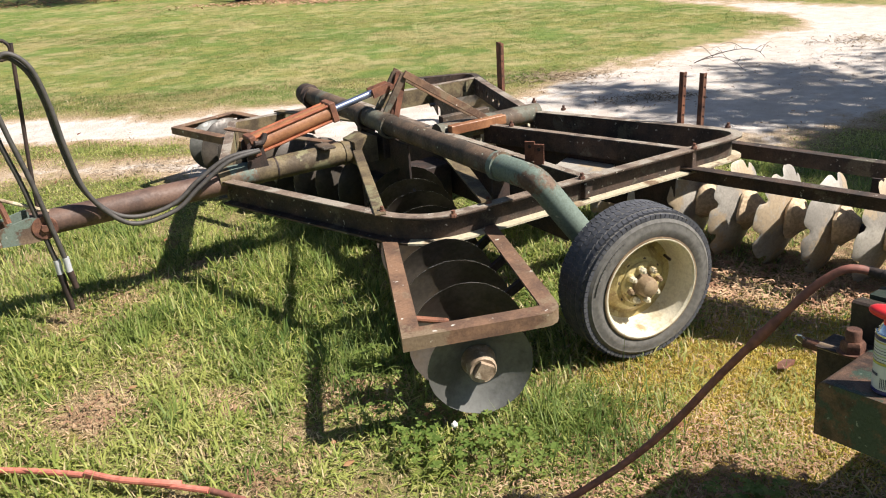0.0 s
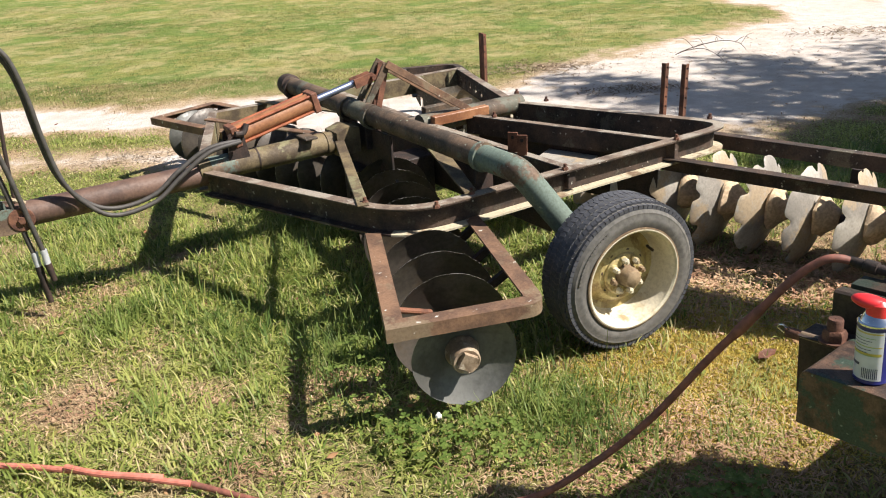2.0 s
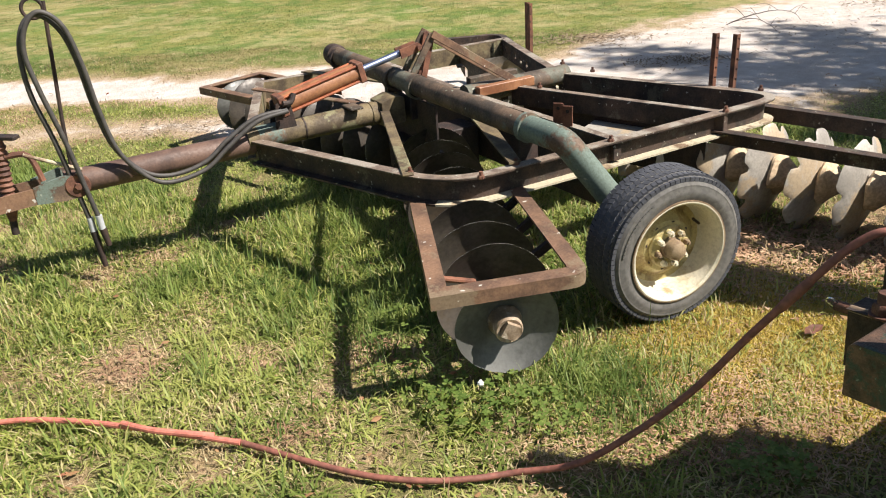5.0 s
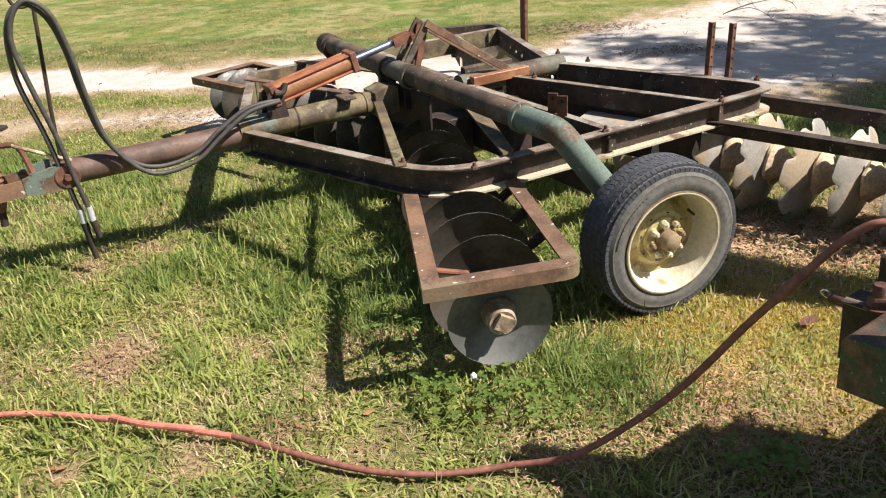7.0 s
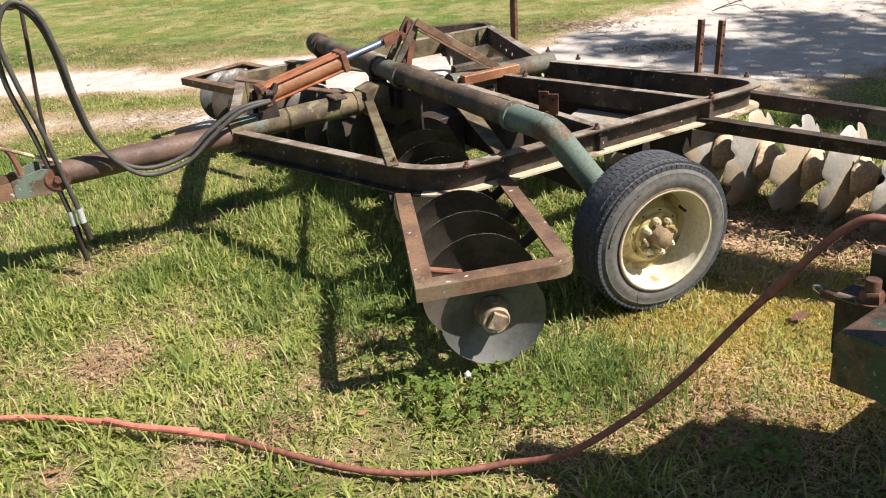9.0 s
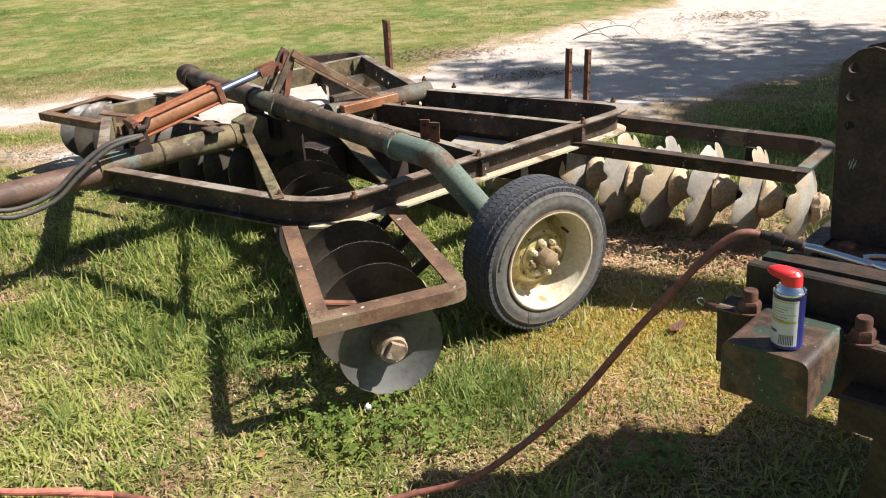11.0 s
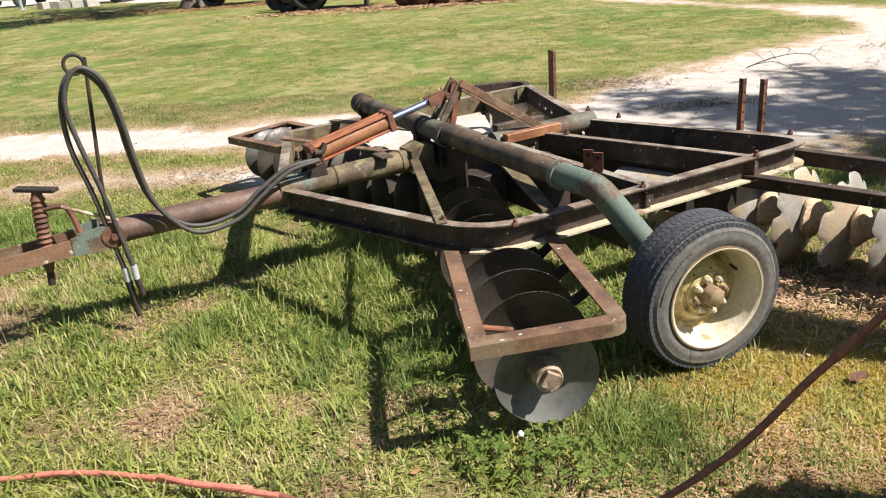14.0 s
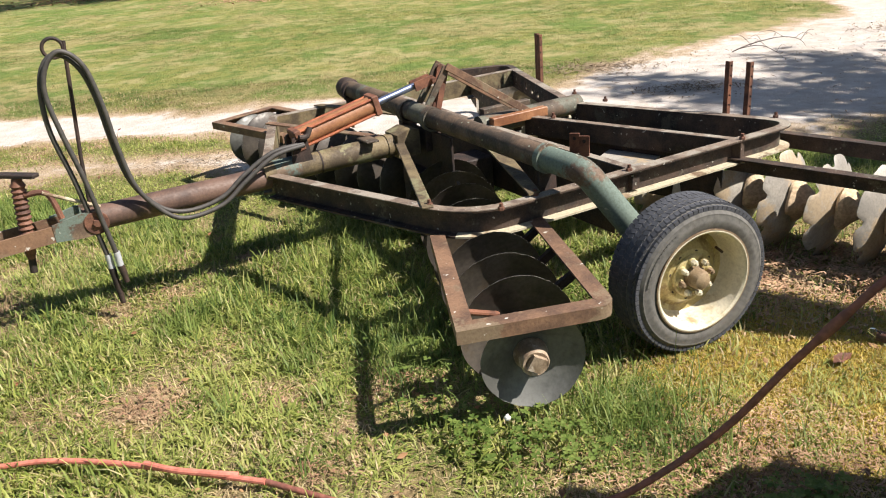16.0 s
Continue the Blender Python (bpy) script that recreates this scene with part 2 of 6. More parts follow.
SAND = [
    [(-60, 13.5), (-5.6, 8.55), (-4.2, 8.35), (-2.9, 8.2), (0.7, 7.95), (1.35, 9.1), (2.6, 9.95), (4.2, 10.95), (5.4, 11.85),
     (5.5, 12.9), (4.7, 15.3), (1.0, 22.0), (1.4, 22.4), (4.85, 15.8), (6.9, 13.5), (8.3, 12.1), (9.7, 10.3), (22, 5), (22, 1), (12, 5.2), (7.3, 7.65),
     (6.8, 7.65), (4.3, 6.9), (3.5, 6.4), (2.8, 6.1), (2.2, 5.9), (0.2, 6.3), (-2.4, 6.9), (-3.0, 7.0), (-3.9, 7.15), (-5, 7.4), (-60, 10)],
    [(-60, 48), (-20, 39), (-14, 33.5), (-7, 29.5), (-5, 31), (-10, 42), (-60, 70)],
    [(-4.4, 6.2), (-3.3, 6.42), (-2.3, 6.38), (-0.8, 6.2), (-0.7, 5.7), (-2.0, 5.84), (-2.7, 6.0), (-4.4, 6.06)],
]


def sand_depth(x, y):
    """Metres inside the sandy track (minus: outside)."""
    best = np.full(np.shape(x), -1e3)
    for poly in SAND:
        p = np.array(poly)
        inside, near = np.zeros(np.shape(x), bool), np.full(np.shape(x), 1e3)
        for a, b in zip(p, np.roll(p, -1, 0)):
            d = b - a
            t = np.clip(((x - a[0]) * d[0] + (y - a[1]) * d[1]) / (d @ d), 0, 1)
            near = np.minimum(near, np.hypot(x - a[0] - t * d[0], y - a[1] - t * d[1]))
            cross = ((a[1] > y) != (b[1] > y)) & (x < d[0] * (y - a[1]) / (d[1] if d[1] else 1e-9) + a[0])
            inside ^= cross
        best = np.maximum(best, np.where(inside, near, -near))
    return best + (fbm(x, y, 1.6, 3) - 0.5) * 0.95


# worn spots: x, y, radius, how bare
BARE = [(0.86, 1.98, 0.3, 0.85), (1.15, 2.5, 0.6, 0.93), (1.5, 2.2, 0.5, 0.8), (2.0, 3.5, 0.8, 0.95), (-9.5, 27.5, 4.0, 0.9), (-3.5, 22.0, 2.6, 0.9), (-15, 31, 4.5, 0.8), (1.3, 3.5, 0.5, 0.9), (-1.55, 2.53, 0.2, 0.6), (-1.36, 2.66, 0.13, 0.5), (-0.99, 2.72, 0.09, 0.6), (-1.73, 3.6, 0.14, 0.6), (-2.6, 4.3, 0.3, 0.6), (-0.62, 2.8, 0.1, 0.6), (-0.42, 2.7, 0.25, 0.95), (0.95, 2.2, 0.3, 0.85), (-2.6, 3.6, 0.4, 0.6), (-0.96, 2.63, 0.13, 0.75), (-1.9, 4.03, 0.16, 0.7), (-1.76, 3.59, 0.14, 0.7), (-1.96, 3.27, 0.13, 0.6), (-0.71, 2.12, 0.12, 0.7), (0.62, 2.63, 0.2, 0.85), (-2.45, 3.05, 0.2, 0.6), (-0.35, 2.05, 0.14, 0.6), (0.25, 1.95, 0.14, 0.7)]

# closed turf: x, y, radius
GROWN = [(-1.6, 3.14, 0.32), (-0.97, 2.42, 0.22), (-1.2, 2.4, 0.15)]


def grass_cover(x, y):
    """How thickly the grass stands, 0 to 1."""
    c = np.clip((0.5 * fbm(x, y, 1.5, 11) + 0.5 * fbm(x, y, 4.2, 14) - 0.30) * 5.0, 0.08, 1)
    for gx, gy, gr in GROWN:
        c = np.maximum(c, 1.1 * np.exp(-((x - gx) ** 2 + (y - gy) ** 2) / gr ** 2))
    c = np.minimum(c, 1)
    ux, uy = x + (fbm(x, y, 6.0, 71) - 0.5) * 0.3, y + (fbm(x, y, 6.0, 77) - 0.5) * 0.3
    for bx, by, br, k in BARE:
        c = c * (1 - k * np.exp(-((ux - bx) ** 2 + (uy - by) ** 2) / br ** 2))
    return c * np.clip(-sand_depth(x, y) * 1.6 + 0.1, 0, 1)


def ground_height(x, y):
    dip = 0.065 * np.exp(-((x - 1.75) ** 2 / 0.9 + (y - 3.65) ** 2 / 0.5))
    dip = dip + 0.05 * np.exp(-((x + 0.65) ** 2 + (y - 3.1) ** 2) / 0.4) - 0.05 * np.exp(-((x + 2.3) ** 2 + (y - 3.4) ** 2) / 0.5)
    return (fbm(x, y, 0.9, 21) - 0.5) * 0.05 - dip - np.clip(sand_depth(x, y), 0, 0.4) * 0.04


# ---- the ground ----
def wide_wedge(x, y, margin=0.9):
    return (x < 1.08 * y + 0.6 * margin) & (x > -0.74 * y - margin)


def build_ground():
    xs = np.r_[-900, -400, -150, np.arange(-60, -8, 1.0), np.arange(-8, 10, 0.12), np.arange(10, 60, 1.0), 150, 400, 900]
    ys = np.r_[-400, -100, np.arange(-20, 0, 1.0), np.arange(0, 17, 0.12), np.arange(17, 60, 0.6), 90, 150, 400, 1500]
    gx, gy = np.meshgrid(xs, ys)
    near = np.clip(1 - np.hypot(gx, gy) / 60, 0, 1)
    gz = ground_height(gx, gy) * near
    co = np.stack([gx, gy, gz], -1).reshape(-1, 3)
    w, h = len(xs), len(ys)
    i = (np.arange(h - 1)[:, None] * w + np.arange(w - 1)).ravel()
    quads = np.stack([i, i + 1, i + w + 1, i + w], 1)
    me = bpy.data.meshes.new("ground")
    me.from_pydata(co.tolist(), [], quads.tolist())
    me.polygons.foreach_set("use_smooth", [True] * len(me.polygons))
    a = me.attributes.new("sand", "FLOAT", "POINT")
    a.data.foreach_set("value", sand_depth(gx, gy).ravel().astype(np.float32))
    c = me.attributes.new("matted", "FLOAT", "POINT")
    c.data.foreach_set("value", np.where(wide_wedge(gx, gy) & (gy > 1.3), np.clip((gy - 4) / 6, 0, 1), 1.0).ravel().astype(np.float32))
    b = me.attributes.new("cover", "FLOAT", "POINT")
    b.data.foreach_set("value", np.maximum(grass_cover(gx, gy), np.clip((gy - 7) / 4, 0, 0.75)).ravel().astype(np.float32))
    d = me.attributes.new("mossy", "FLOAT", "POINT")
    d.data.foreach_set("value", np.clip(np.exp(-((gx - 1.2) ** 2 / 0.5 + (gy - 2.55) ** 2 / 0.5)) * 1.2, 0, 1).ravel().astype(np.float32))
    ob = new("ground", me)
    m, nt, bs = material("lawn_and_sand")

    def attr(n):
        at = nt.nodes.new("ShaderNodeAttribute")
        at.attribute_name = n
        return at.outputs["Fac"]

    def add(u, v, k):
        mt = nt.nodes.new("ShaderNodeMath")
        mt.operation = "MULTIPLY_ADD"
        nt.links.new(u, mt.inputs[0])
        mt.inputs[1].default_value = k
        nt.links.new(v, mt.inputs[2])
        return mt.outputs[0]

    fine, mid, big = noise_node(nt, 60, 6, 0.7), noise_node(nt, 5, 8, 0.65), noise_node(nt, 0.6, 6, 0.6)
    straw = blend(nt, step(nt, fine, 0.35, 0.65), (0.15, 0.085, 0.05), (0.47, 0.33, 0.2))
    straw = blend(nt, step(nt, noise_node(nt, 22, 5, 0.6, offset=4.0), 0.5, 0.62, 0, 0.7), straw, (0.3, 0.23, 0.13))
    green = blend(nt, step(nt, fine, 0.3, 0.7), (0.11, 0.115, 0.03), (0.27, 0.265, 0.08))
    green = blend(nt, step(nt, mid, 0.42, 0.66, 0, 0.5), green, (0.3, 0.28, 0.1))
    green = blend(nt, step(nt, noise_node(nt, 0.9, 5, 0.6, offset=17.0), 0.5, 0.64, 0, 0.65), green, (0.15, 0.19, 0.045))
    green = blend(nt, step(nt, noise_node(nt, 0.7, 5, 0.6, offset=23.0), 0.5, 0.66, 0, 0.6), green, (0.33, 0.29, 0.13))
    green = lawn_patches(nt, green)
    green = blend(nt, attr("matted"), blend(nt, step(nt, fine, 0.35, 0.7), (0.1, 0.095, 0.035), (0.27, 0.24, 0.1)), green)
    moss = blend(nt, step(nt, fine, 0.35, 0.7), (0.1, 0.09, 0.025), (0.29, 0.245, 0.075))
    straw = blend(nt, step(nt, add(attr("mossy"), noise_node(nt, 3.2, 6, 0.65, offset=13.0), 0.16), 0.5, 0.6), straw, moss)
    lawn = blend(nt, step(nt, add(mid, attr("cover"), 0.5), 0.35, 0.85), straw, green)
    sand = blend(nt, step(nt, mid, 0.35, 0.7), (0.48, 0.425, 0.375), (0.6, 0.555, 0.51))
    sand = blend(nt, step(nt, noise_node(nt, 14, 6, 0.7, offset=9.0), 0.58, 0.7, 0, 0.6), sand, (0.4, 0.31, 0.23))
    sand = blend(nt, step(nt, big, 0.52, 0.68, 0, 0.5), sand, (0.5, 0.41, 0.32))
    earth = blend(nt, step(nt, fine, 0.3, 0.7), (0.28, 0.2, 0.13), (0.5, 0.4, 0.28))
    edge = add(mid, attr("sand"), 0.9)
    col = blend(nt, step(nt, edge, 0.2, 0.5), lawn, earth)
    col = blend(nt, step(nt, edge, 0.45, 0.75), col, sand)
    nt.links.new(col, bs.inputs["Base Color"])
    bs.inputs["Roughness"].default_value = 0.95
    bs.inputs["Specular IOR Level"].default_value = 0.15
    relief(nt, bs, add(fine, mid, 0.5), 0.9, 0.03)
    me.materials.append(m)
    return tagged(ob, "lawn of patchy green and straw-brown grass with a pale sandy track", "ground", kind="structure")


ground = build_ground()


# ---- the disc harrow ----
HARROW = pose(-1.23, 3.82, 0, 0, 0, 32.27)
harrow = thing("disc_harrow", "rusty tandem disc harrow with faded teal paint, on grass", "disc harrow", HARROW)
FZ = 0.57      # top of the main frame
RZ = 0.46      # top of the front gang rails
BZ = 0.475     # top of the rear gang rails


def L(u, v, z):
    """A point of the harrow: u to the rear, v to the wheel side, z up."""
    return Vector((u, -v, z))


def flip(bm):
    bmesh.ops.scale(bm, vec=(1, -1, 1), verts=bm.verts)
    return bm


def rounded(points, r, steps=7):
    """A path whose inner corners are bent to radius about r."""
    pts = [Vector(p) for p in points]
    out = [pts[0]]
    for a, b, c in zip(pts, pts[1:], pts[2:]):
        p, q = b + (a - b).normalized() * r, b + (c - b).normalized() * r
        out += [p * (1 - t) ** 2 + b * 2 * t * (1 - t) + q * t * t for t in (k / steps for k in range(steps + 1))]
    return out + [pts[-1]]


def cornered(points, radii, steps=4):
    """A path with its own bending radius at each inner corner (0: mitred)."""
    pts = [Vector(p) for p in points]
    out = [pts[0]]
    for a, b, c, r in zip(pts, pts[1:], pts[2:], radii):
        out += rounded([a, b, c], r, steps)[1:-1] if r else [b]
    return out + [pts[-1]]


def channel(h=0.125, f=0.055, t=0.009):
    """C section with its open side to the right; top at 0, outer edge at 0."""
    return [(0, 0), (0, -t), (-f + t, -t), (-f + t, -h + t), (0, -h + t), (0, -h), (-f, -h), (-f, 0)]


def angle_iron(w=0.065, h=0.085, t=0.009):
    """L section: flat top reaching left from 0, leg at the right edge down."""
    return [(0, 0), (0, -h), (-t, -h), (-t, -t), (-w, -t), (-w, 0)]


NEAR_PATH = rounded([L(0.0, 0.04, FZ), L(0.47, 1.27, FZ), L(2.60, 1.31, FZ), L(2.08, 0.0, FZ)], 0.26, 9)
FAR_PATH = rounded([L(0.0, 0.04, FZ), L(0.47, 1.27, FZ), L(2.51, 1.25, FZ), L(2.08, 0.0, FZ)], 0.05, 9)
for side, path in ((1, NEAR_PATH), (-1, FAR_PATH)):
    bm = extrude(bmesh.new(), channel(), path if side > 0 else path[:-1])
    part("main_frame_rail", bevelled(flip(bm) if side < 0 else bm, 0.002), FRAME if side > 0 else OLIVE, harrow)
    lip = extrude(bmesh.new(), [(0.004, -0.117), (0.004, -0.126), (-0.05, -0.126), (-0.05, -0.117)], [p + Vector((0, 0, 0.003)) for p in path[4:]])
    part("frame_lower_flange", flip(lip) if side < 0 else lip, FLANGE, harrow, "sun-bleached cream lower flange")

# the far rear rail: a web with burnt-out holes between two flanges
REAR0, REAR1 = L(2.4937, -1.2027, FZ), L(2.08, 0.0, FZ)
rear_m, rear_n = along(REAR0, REAR1), (REAR1 - REAR0).length
bm = pierced_plate([(0, -0.125), (rear_n, -0.125), (rear_n, 0), (0, 0)], [(rear_n * f, -0.062 + dz, r) for f, dz, r in ((0.09, 0.014, 0.024), (0.2, 0.0, 0.012), (0.3, 0.006, 0.026), (0.41, 0.0, 0.028), (0.52, -0.008, 0.024))], 0.009, rear_m @ Matrix.Translation((0, -0.0505, 0)))
rear_web = part("rear_rail_web", bm, FRAME, harrow, "dark rail web with burnt holes")
for z in (-0.0045, -0.1205):
    bm = bmesh.new()
    box(bm, (rear_n / 2, -0.023, z), (rear_n, 0.046, 0.009), rear_m)
    part("rail_flange", bm, FRAME, rear_web)

# lighter copy of the frame rust: sunlight on upward faces put into colour
LIT_TOP = worn("lit_top_rust", (0.11, 0.08, 0.06), (0.23, 0.175, 0.13), (0.3, 0.265, 0.215), 0.45, scale=9, spots=(0.5, 0.48, 0.42))
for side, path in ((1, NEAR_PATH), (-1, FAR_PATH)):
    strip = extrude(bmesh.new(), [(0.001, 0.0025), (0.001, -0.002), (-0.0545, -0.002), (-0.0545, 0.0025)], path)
    part("lit_flange_strip", flip(strip) if side < 0 else strip, LIT_TOP, harrow, "paler strip that puts sunlight into the top flange's colour")


for u, v in ((2.20, 0.144), (2.09, 1.291), (2.536, 1.139), (1.727, 0.224), (0.415, 1.031), (0.831, 1.241), (2.21, -0.167), (0.62, 1.285), (1.35, 1.27)):
    bm = bmesh.new()
    up = Matrix.Translation(L(u, v, FZ + 0.002)) @ pose(0, 0, 0, 0, -90, 0)
    hexbolt(bm, up, 0.016, 0.014)
    lathe(bm, [(0.001, 0.03), (0.008, 0.03), (0.0085, 0.01)], up, 10)
    part("frame_bolt", bm, DARKRUST, harrow)

# cross members
def flat_bar(name, a, b, w, h, mat=FRAME, label="", bev=0.003):
    bm = bmesh.new()
    m = along(a, b)
    n = (Vector(b) - Vector(a)).length
    box(bm, (n / 2, 0, -h / 2), (n, w, h), m)
    bar_ob = part(name, bevelled(bm, bev), mat, harrow, label)
    # top strip carries the sunlight in its own paler colour
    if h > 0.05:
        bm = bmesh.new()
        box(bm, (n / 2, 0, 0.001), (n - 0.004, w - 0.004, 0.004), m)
        part("lit_bar_strip", bm, LIT_TOP, bar_ob, "paler strip that puts sunlight into the bar's top edge")
    return bar_ob


for side in (1, -1):
    flat_bar("rear_cross_bar", L(1.66, 0.05 * side, FZ - 0.004), L(2.10, 1.29 * side, FZ - 0.004), 0.05, 0.11)
    flat_bar("middle_cross_bar", L(1.37, 0.06 * side, FZ - 0.004), L(1.40, 1.265 * side, FZ - 0.004), 0.05, 0.1)
    flat_bar("front_brace", L(0.76, 0.10 * side, FZ + 0.025), L(0.39, 1.06 * side, FZ + 0.012), 0.052, 0.01, OLIVE if side > 0 else RAIL)
    bm = bmesh.new()
    a = [L(1.05, 0.515 * side, FZ + 0.02), L(1.13, 0.55 * side, FZ + 0.02), L(0.85, 1.25 * side, FZ + 0.012), L(0.79, 1.25 * side, FZ + 0.012)]
    lo, hi = [bm.verts.new(p) for p in a], [bm.verts.new(p + Vector((0, 0, 0.01))) for p in a]
    bm.faces.new(lo), bm.faces.new(hi)
    for i in range(4):
        bm.faces.new((lo[i], lo[(i + 1) % 4], hi[(i + 1) % 4], hi[i]))
    part("gusset_plate", bm, OLIVE, harrow)

# centre pipes and the tongue
part("front_centre_pipe", tube(bmesh.new(), [L(0.0, 0, 0.565), L(0.86, 0, 0.565)], 0.062, 24), OLIVE, harrow)
part("pipe_paint_band", tube(bmesh.new(), [L(0.06, 0, 0.565), L(0.2, 0, 0.565)], 0.0625, 24, False), TEAL, harrow, "remains of teal paint")
part("pipe_joint", tube(bmesh.new(), [L(0.31, 0, 0.565), L(0.318, 0, 0.565)], 0.0645, 24), BLACKIRON, harrow)
part("pipe_clamp", tube(bmesh.new(), [L(0.71, 0, 0.565), L(0.735, 0, 0.565)], 0.067, 24), OLIVE, harrow)
bm = bmesh.new()
box(bm, (0.60, -0.035, 0.635), (0.075, 0.13, 0.012), Matrix())
part("pipe_tab", bevelled(bm, 0.003), PIPE, harrow, "flat drilled steel tab on the pipe")
bm = plate(bmesh.new(), [(0.76, 0.5), (0.9, 0.5), (0.9, 0.64), (0.84, 0.655), (0.76, 0.63)], 0.15)
part("pipe_saddle", bevelled(bm, 0.006), OLIVE, harrow)
part("rear_centre_pipe", tube(bmesh.new(), [L(1.34, 0, 0.555), L(2.10, 0, 0.555)], 0.06, 24), PIPE, harrow)
part("tongue_pipe", tube(bmesh.new(), [L(-0.88, 0, 0.545), L(0.03, 0, 0.545)], 0.06, 24), TONGUE, harrow)
for side in (1, -1):
    bm = plate(bmesh.new(), [(-1.75, 0.465), (-0.98, 0.50), (-0.98, 0.575), (-1.75, 0.54)], 0.012, Matrix.Translation((0, -0.072 * side, 0)))
    part("hitch_bar", bevelled(bm, 0.003), RAIL, harrow)
    bm = plate(bmesh.new(), [(-1.02, 0.498), (-0.90, 0.487), (-0.83, 0.49), (-0.79, 0.53), (-0.79, 0.565), (-0.83, 0.60), (-0.90, 0.605), (-1.02, 0.578)], 0.014, Matrix.Translation((0, -0.074 * side, 0)))
    part("hitch_plate", bevelled(bm, 0.003), TEAL, harrow, "teal-painted hitch plate")
bm = bmesh.new()
pin = Matrix.Translation(L(-0.835, 0.081, 0.547)) @ pose(0, 0, 0, 0, 0, -90)
hexbolt(bm, pin, 0.02, 0.02)
lathe(bm, [(0.001, 0.006), (0.052, 0.006), (0.056, 0.003), (0.056, 0.0)], pin, 28)
part("hitch_pin", bm, DARKRUST, harrow, "rusty pin and round washer plate")
part("pin_ring", tube(bmesh.new(), [L(0.19, 0.06, 0.70) + Vector((0.0, 0.022 * math.cos(a) * 0.3, 0.022 * math.sin(a))) + Vector((0.022 * math.cos(a), 0, 0)) for a in (2 * math.pi * k / 18 for k in range(19))], 0.0035, 8, False), BLACKIRON, harrow)
part("hose_elbow", tube(bmesh.new(), smooth_path([L(0.20, 0.075, 0.736), L(0.245, 0.07, 0.735), L(0.27, 0.06, 0.775)], 4), 0.015, 10), BLACKIRON, harrow)

# box added so that the shaded centre under the shaft turns out dark
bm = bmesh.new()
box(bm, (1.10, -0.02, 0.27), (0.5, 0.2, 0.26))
part("centre_shade_box", bevelled(bm, 0.006), BLACKIRON, harrow, "added dark box filling the shaded centre")

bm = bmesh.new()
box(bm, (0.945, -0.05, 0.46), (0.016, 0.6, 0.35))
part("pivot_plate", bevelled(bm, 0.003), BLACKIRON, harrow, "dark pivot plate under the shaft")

# rockshaft with the bent wheel arm
part("rockshaft", tube(bmesh.new(), [L(0.955, -1.02, 0.715), L(0.95, 1.2, 0.70)], 0.056, 28), PIPE, harrow)
ARMTEAL = worn("teal_arm_paint", (0.085, 0.055, 0.038), (0.19, 0.125, 0.08), (0.125, 0.17, 0.14), 0.62, scale=6, spots=(0.3, 0.33, 0.27))
part("wheel_arm", tube(bmesh.new(), rounded([L(0.95, 1.14, 0.70), L(0.95, 1.43, 0.70), L(1.225, 1.61, 0.265)], 0.055, 5), 0.0575, 28), ARMTEAL, harrow, "teal-painted bent pipe arm")
part("stub_axle", tube(bmesh.new(), [L(1.225, 1.56, 0.29), L(1.15, 1.74, 0.31)], 0.035, 14), BLACKIRON, harrow)
bm = lathe(bmesh.new(), [(0.03, -0.05), (0.066, -0.05), (0.07, -0.03), (0.07, 0.04), (0.057, 0.045)], Matrix.Translation(L(0.955, -1.0, 0.715)) @ pose(0, 0, 0, 0, 0, -90), 24)
part("shaft_end_collar", bm, BLACKIRON, harrow)


def shaft_bracket(v, w, mat):
    bm = lathe(bmesh.new(), [(0.0575, -w), (0.068, -w), (0.068, w), (0.0575, w)], Matrix.Translation(L(0.95, v, 0.70)) @ pose(0, 0, 0, 0, 0, 90), 24, True)
    ring_ob = part("bracket_ring", bm, mat, harrow)
    bm = plate(bmesh.new(), [(-0.05, -0.16), (0.05, -0.16), (0.045, 0.0), (-0.045, 0.0)], 0.014, Matrix.Translation(L(0.95, v, 0.685)))
    part("bracket_web", bm, BLACKIRON, ring_ob)


for v, w, mat in ((1.17, 0.016, TEAL), (0.14, 0.024, PIPE), (-0.14, 0.024, PIPE), (-0.93, 0.018, BLACKIRON)):
    shaft_bracket(v, w, mat)

# lift cylinder
C0, C1 = L(0.22, 0.0, 0.715), L(0.67, 0.0, 0.812)
cm = along(C0, C1)
clen = (C1 - C0).length
cylinder = part("hydraulic_cylinder", lathe(bmesh.new(), [(0.001, 0.0), (0.05, 0.0), (0.05, clen), (0.001, clen)], cm, 28), BARREL, harrow, "tan and orange rusty cylinder barrel")
for y, z in ((0.042, 0.042), (-0.042, 0.042), (0.042, -0.042), (-0.042, -0.042)):
    part("tie_rod", tube(bmesh.new(), [cm @ Vector((0.0, y, z)), cm @ Vector((clen + 0.02, y, z))], 0.008, 8), ORANGE, cylinder)
for x in (-0.01, clen):
    bm = bmesh.new()
    box(bm, (x, 0, 0), (0.04, 0.112, 0.112), cm)
    part("cylinder_end_cap", bevelled(bm, 0.006), RUST, cylinder)
part("piston_rod", tube(bmesh.new(), [C1, cm @ Vector((clen + 0.27, 0, 0))], 0.019, 20), BLUEROD, cylinder, "polished blue-tinted steel rod")
bm = bmesh.new()
for y in (0.028, -0.028):
    plate(bm, [(clen + 0.26, -0.026), (clen + 0.38, -0.024), (clen + 0.40, 0.0), (clen + 0.38, 0.024), (clen + 0.26, 0.026)], 0.012, cm @ Matrix.Translation((0, y, 0)))
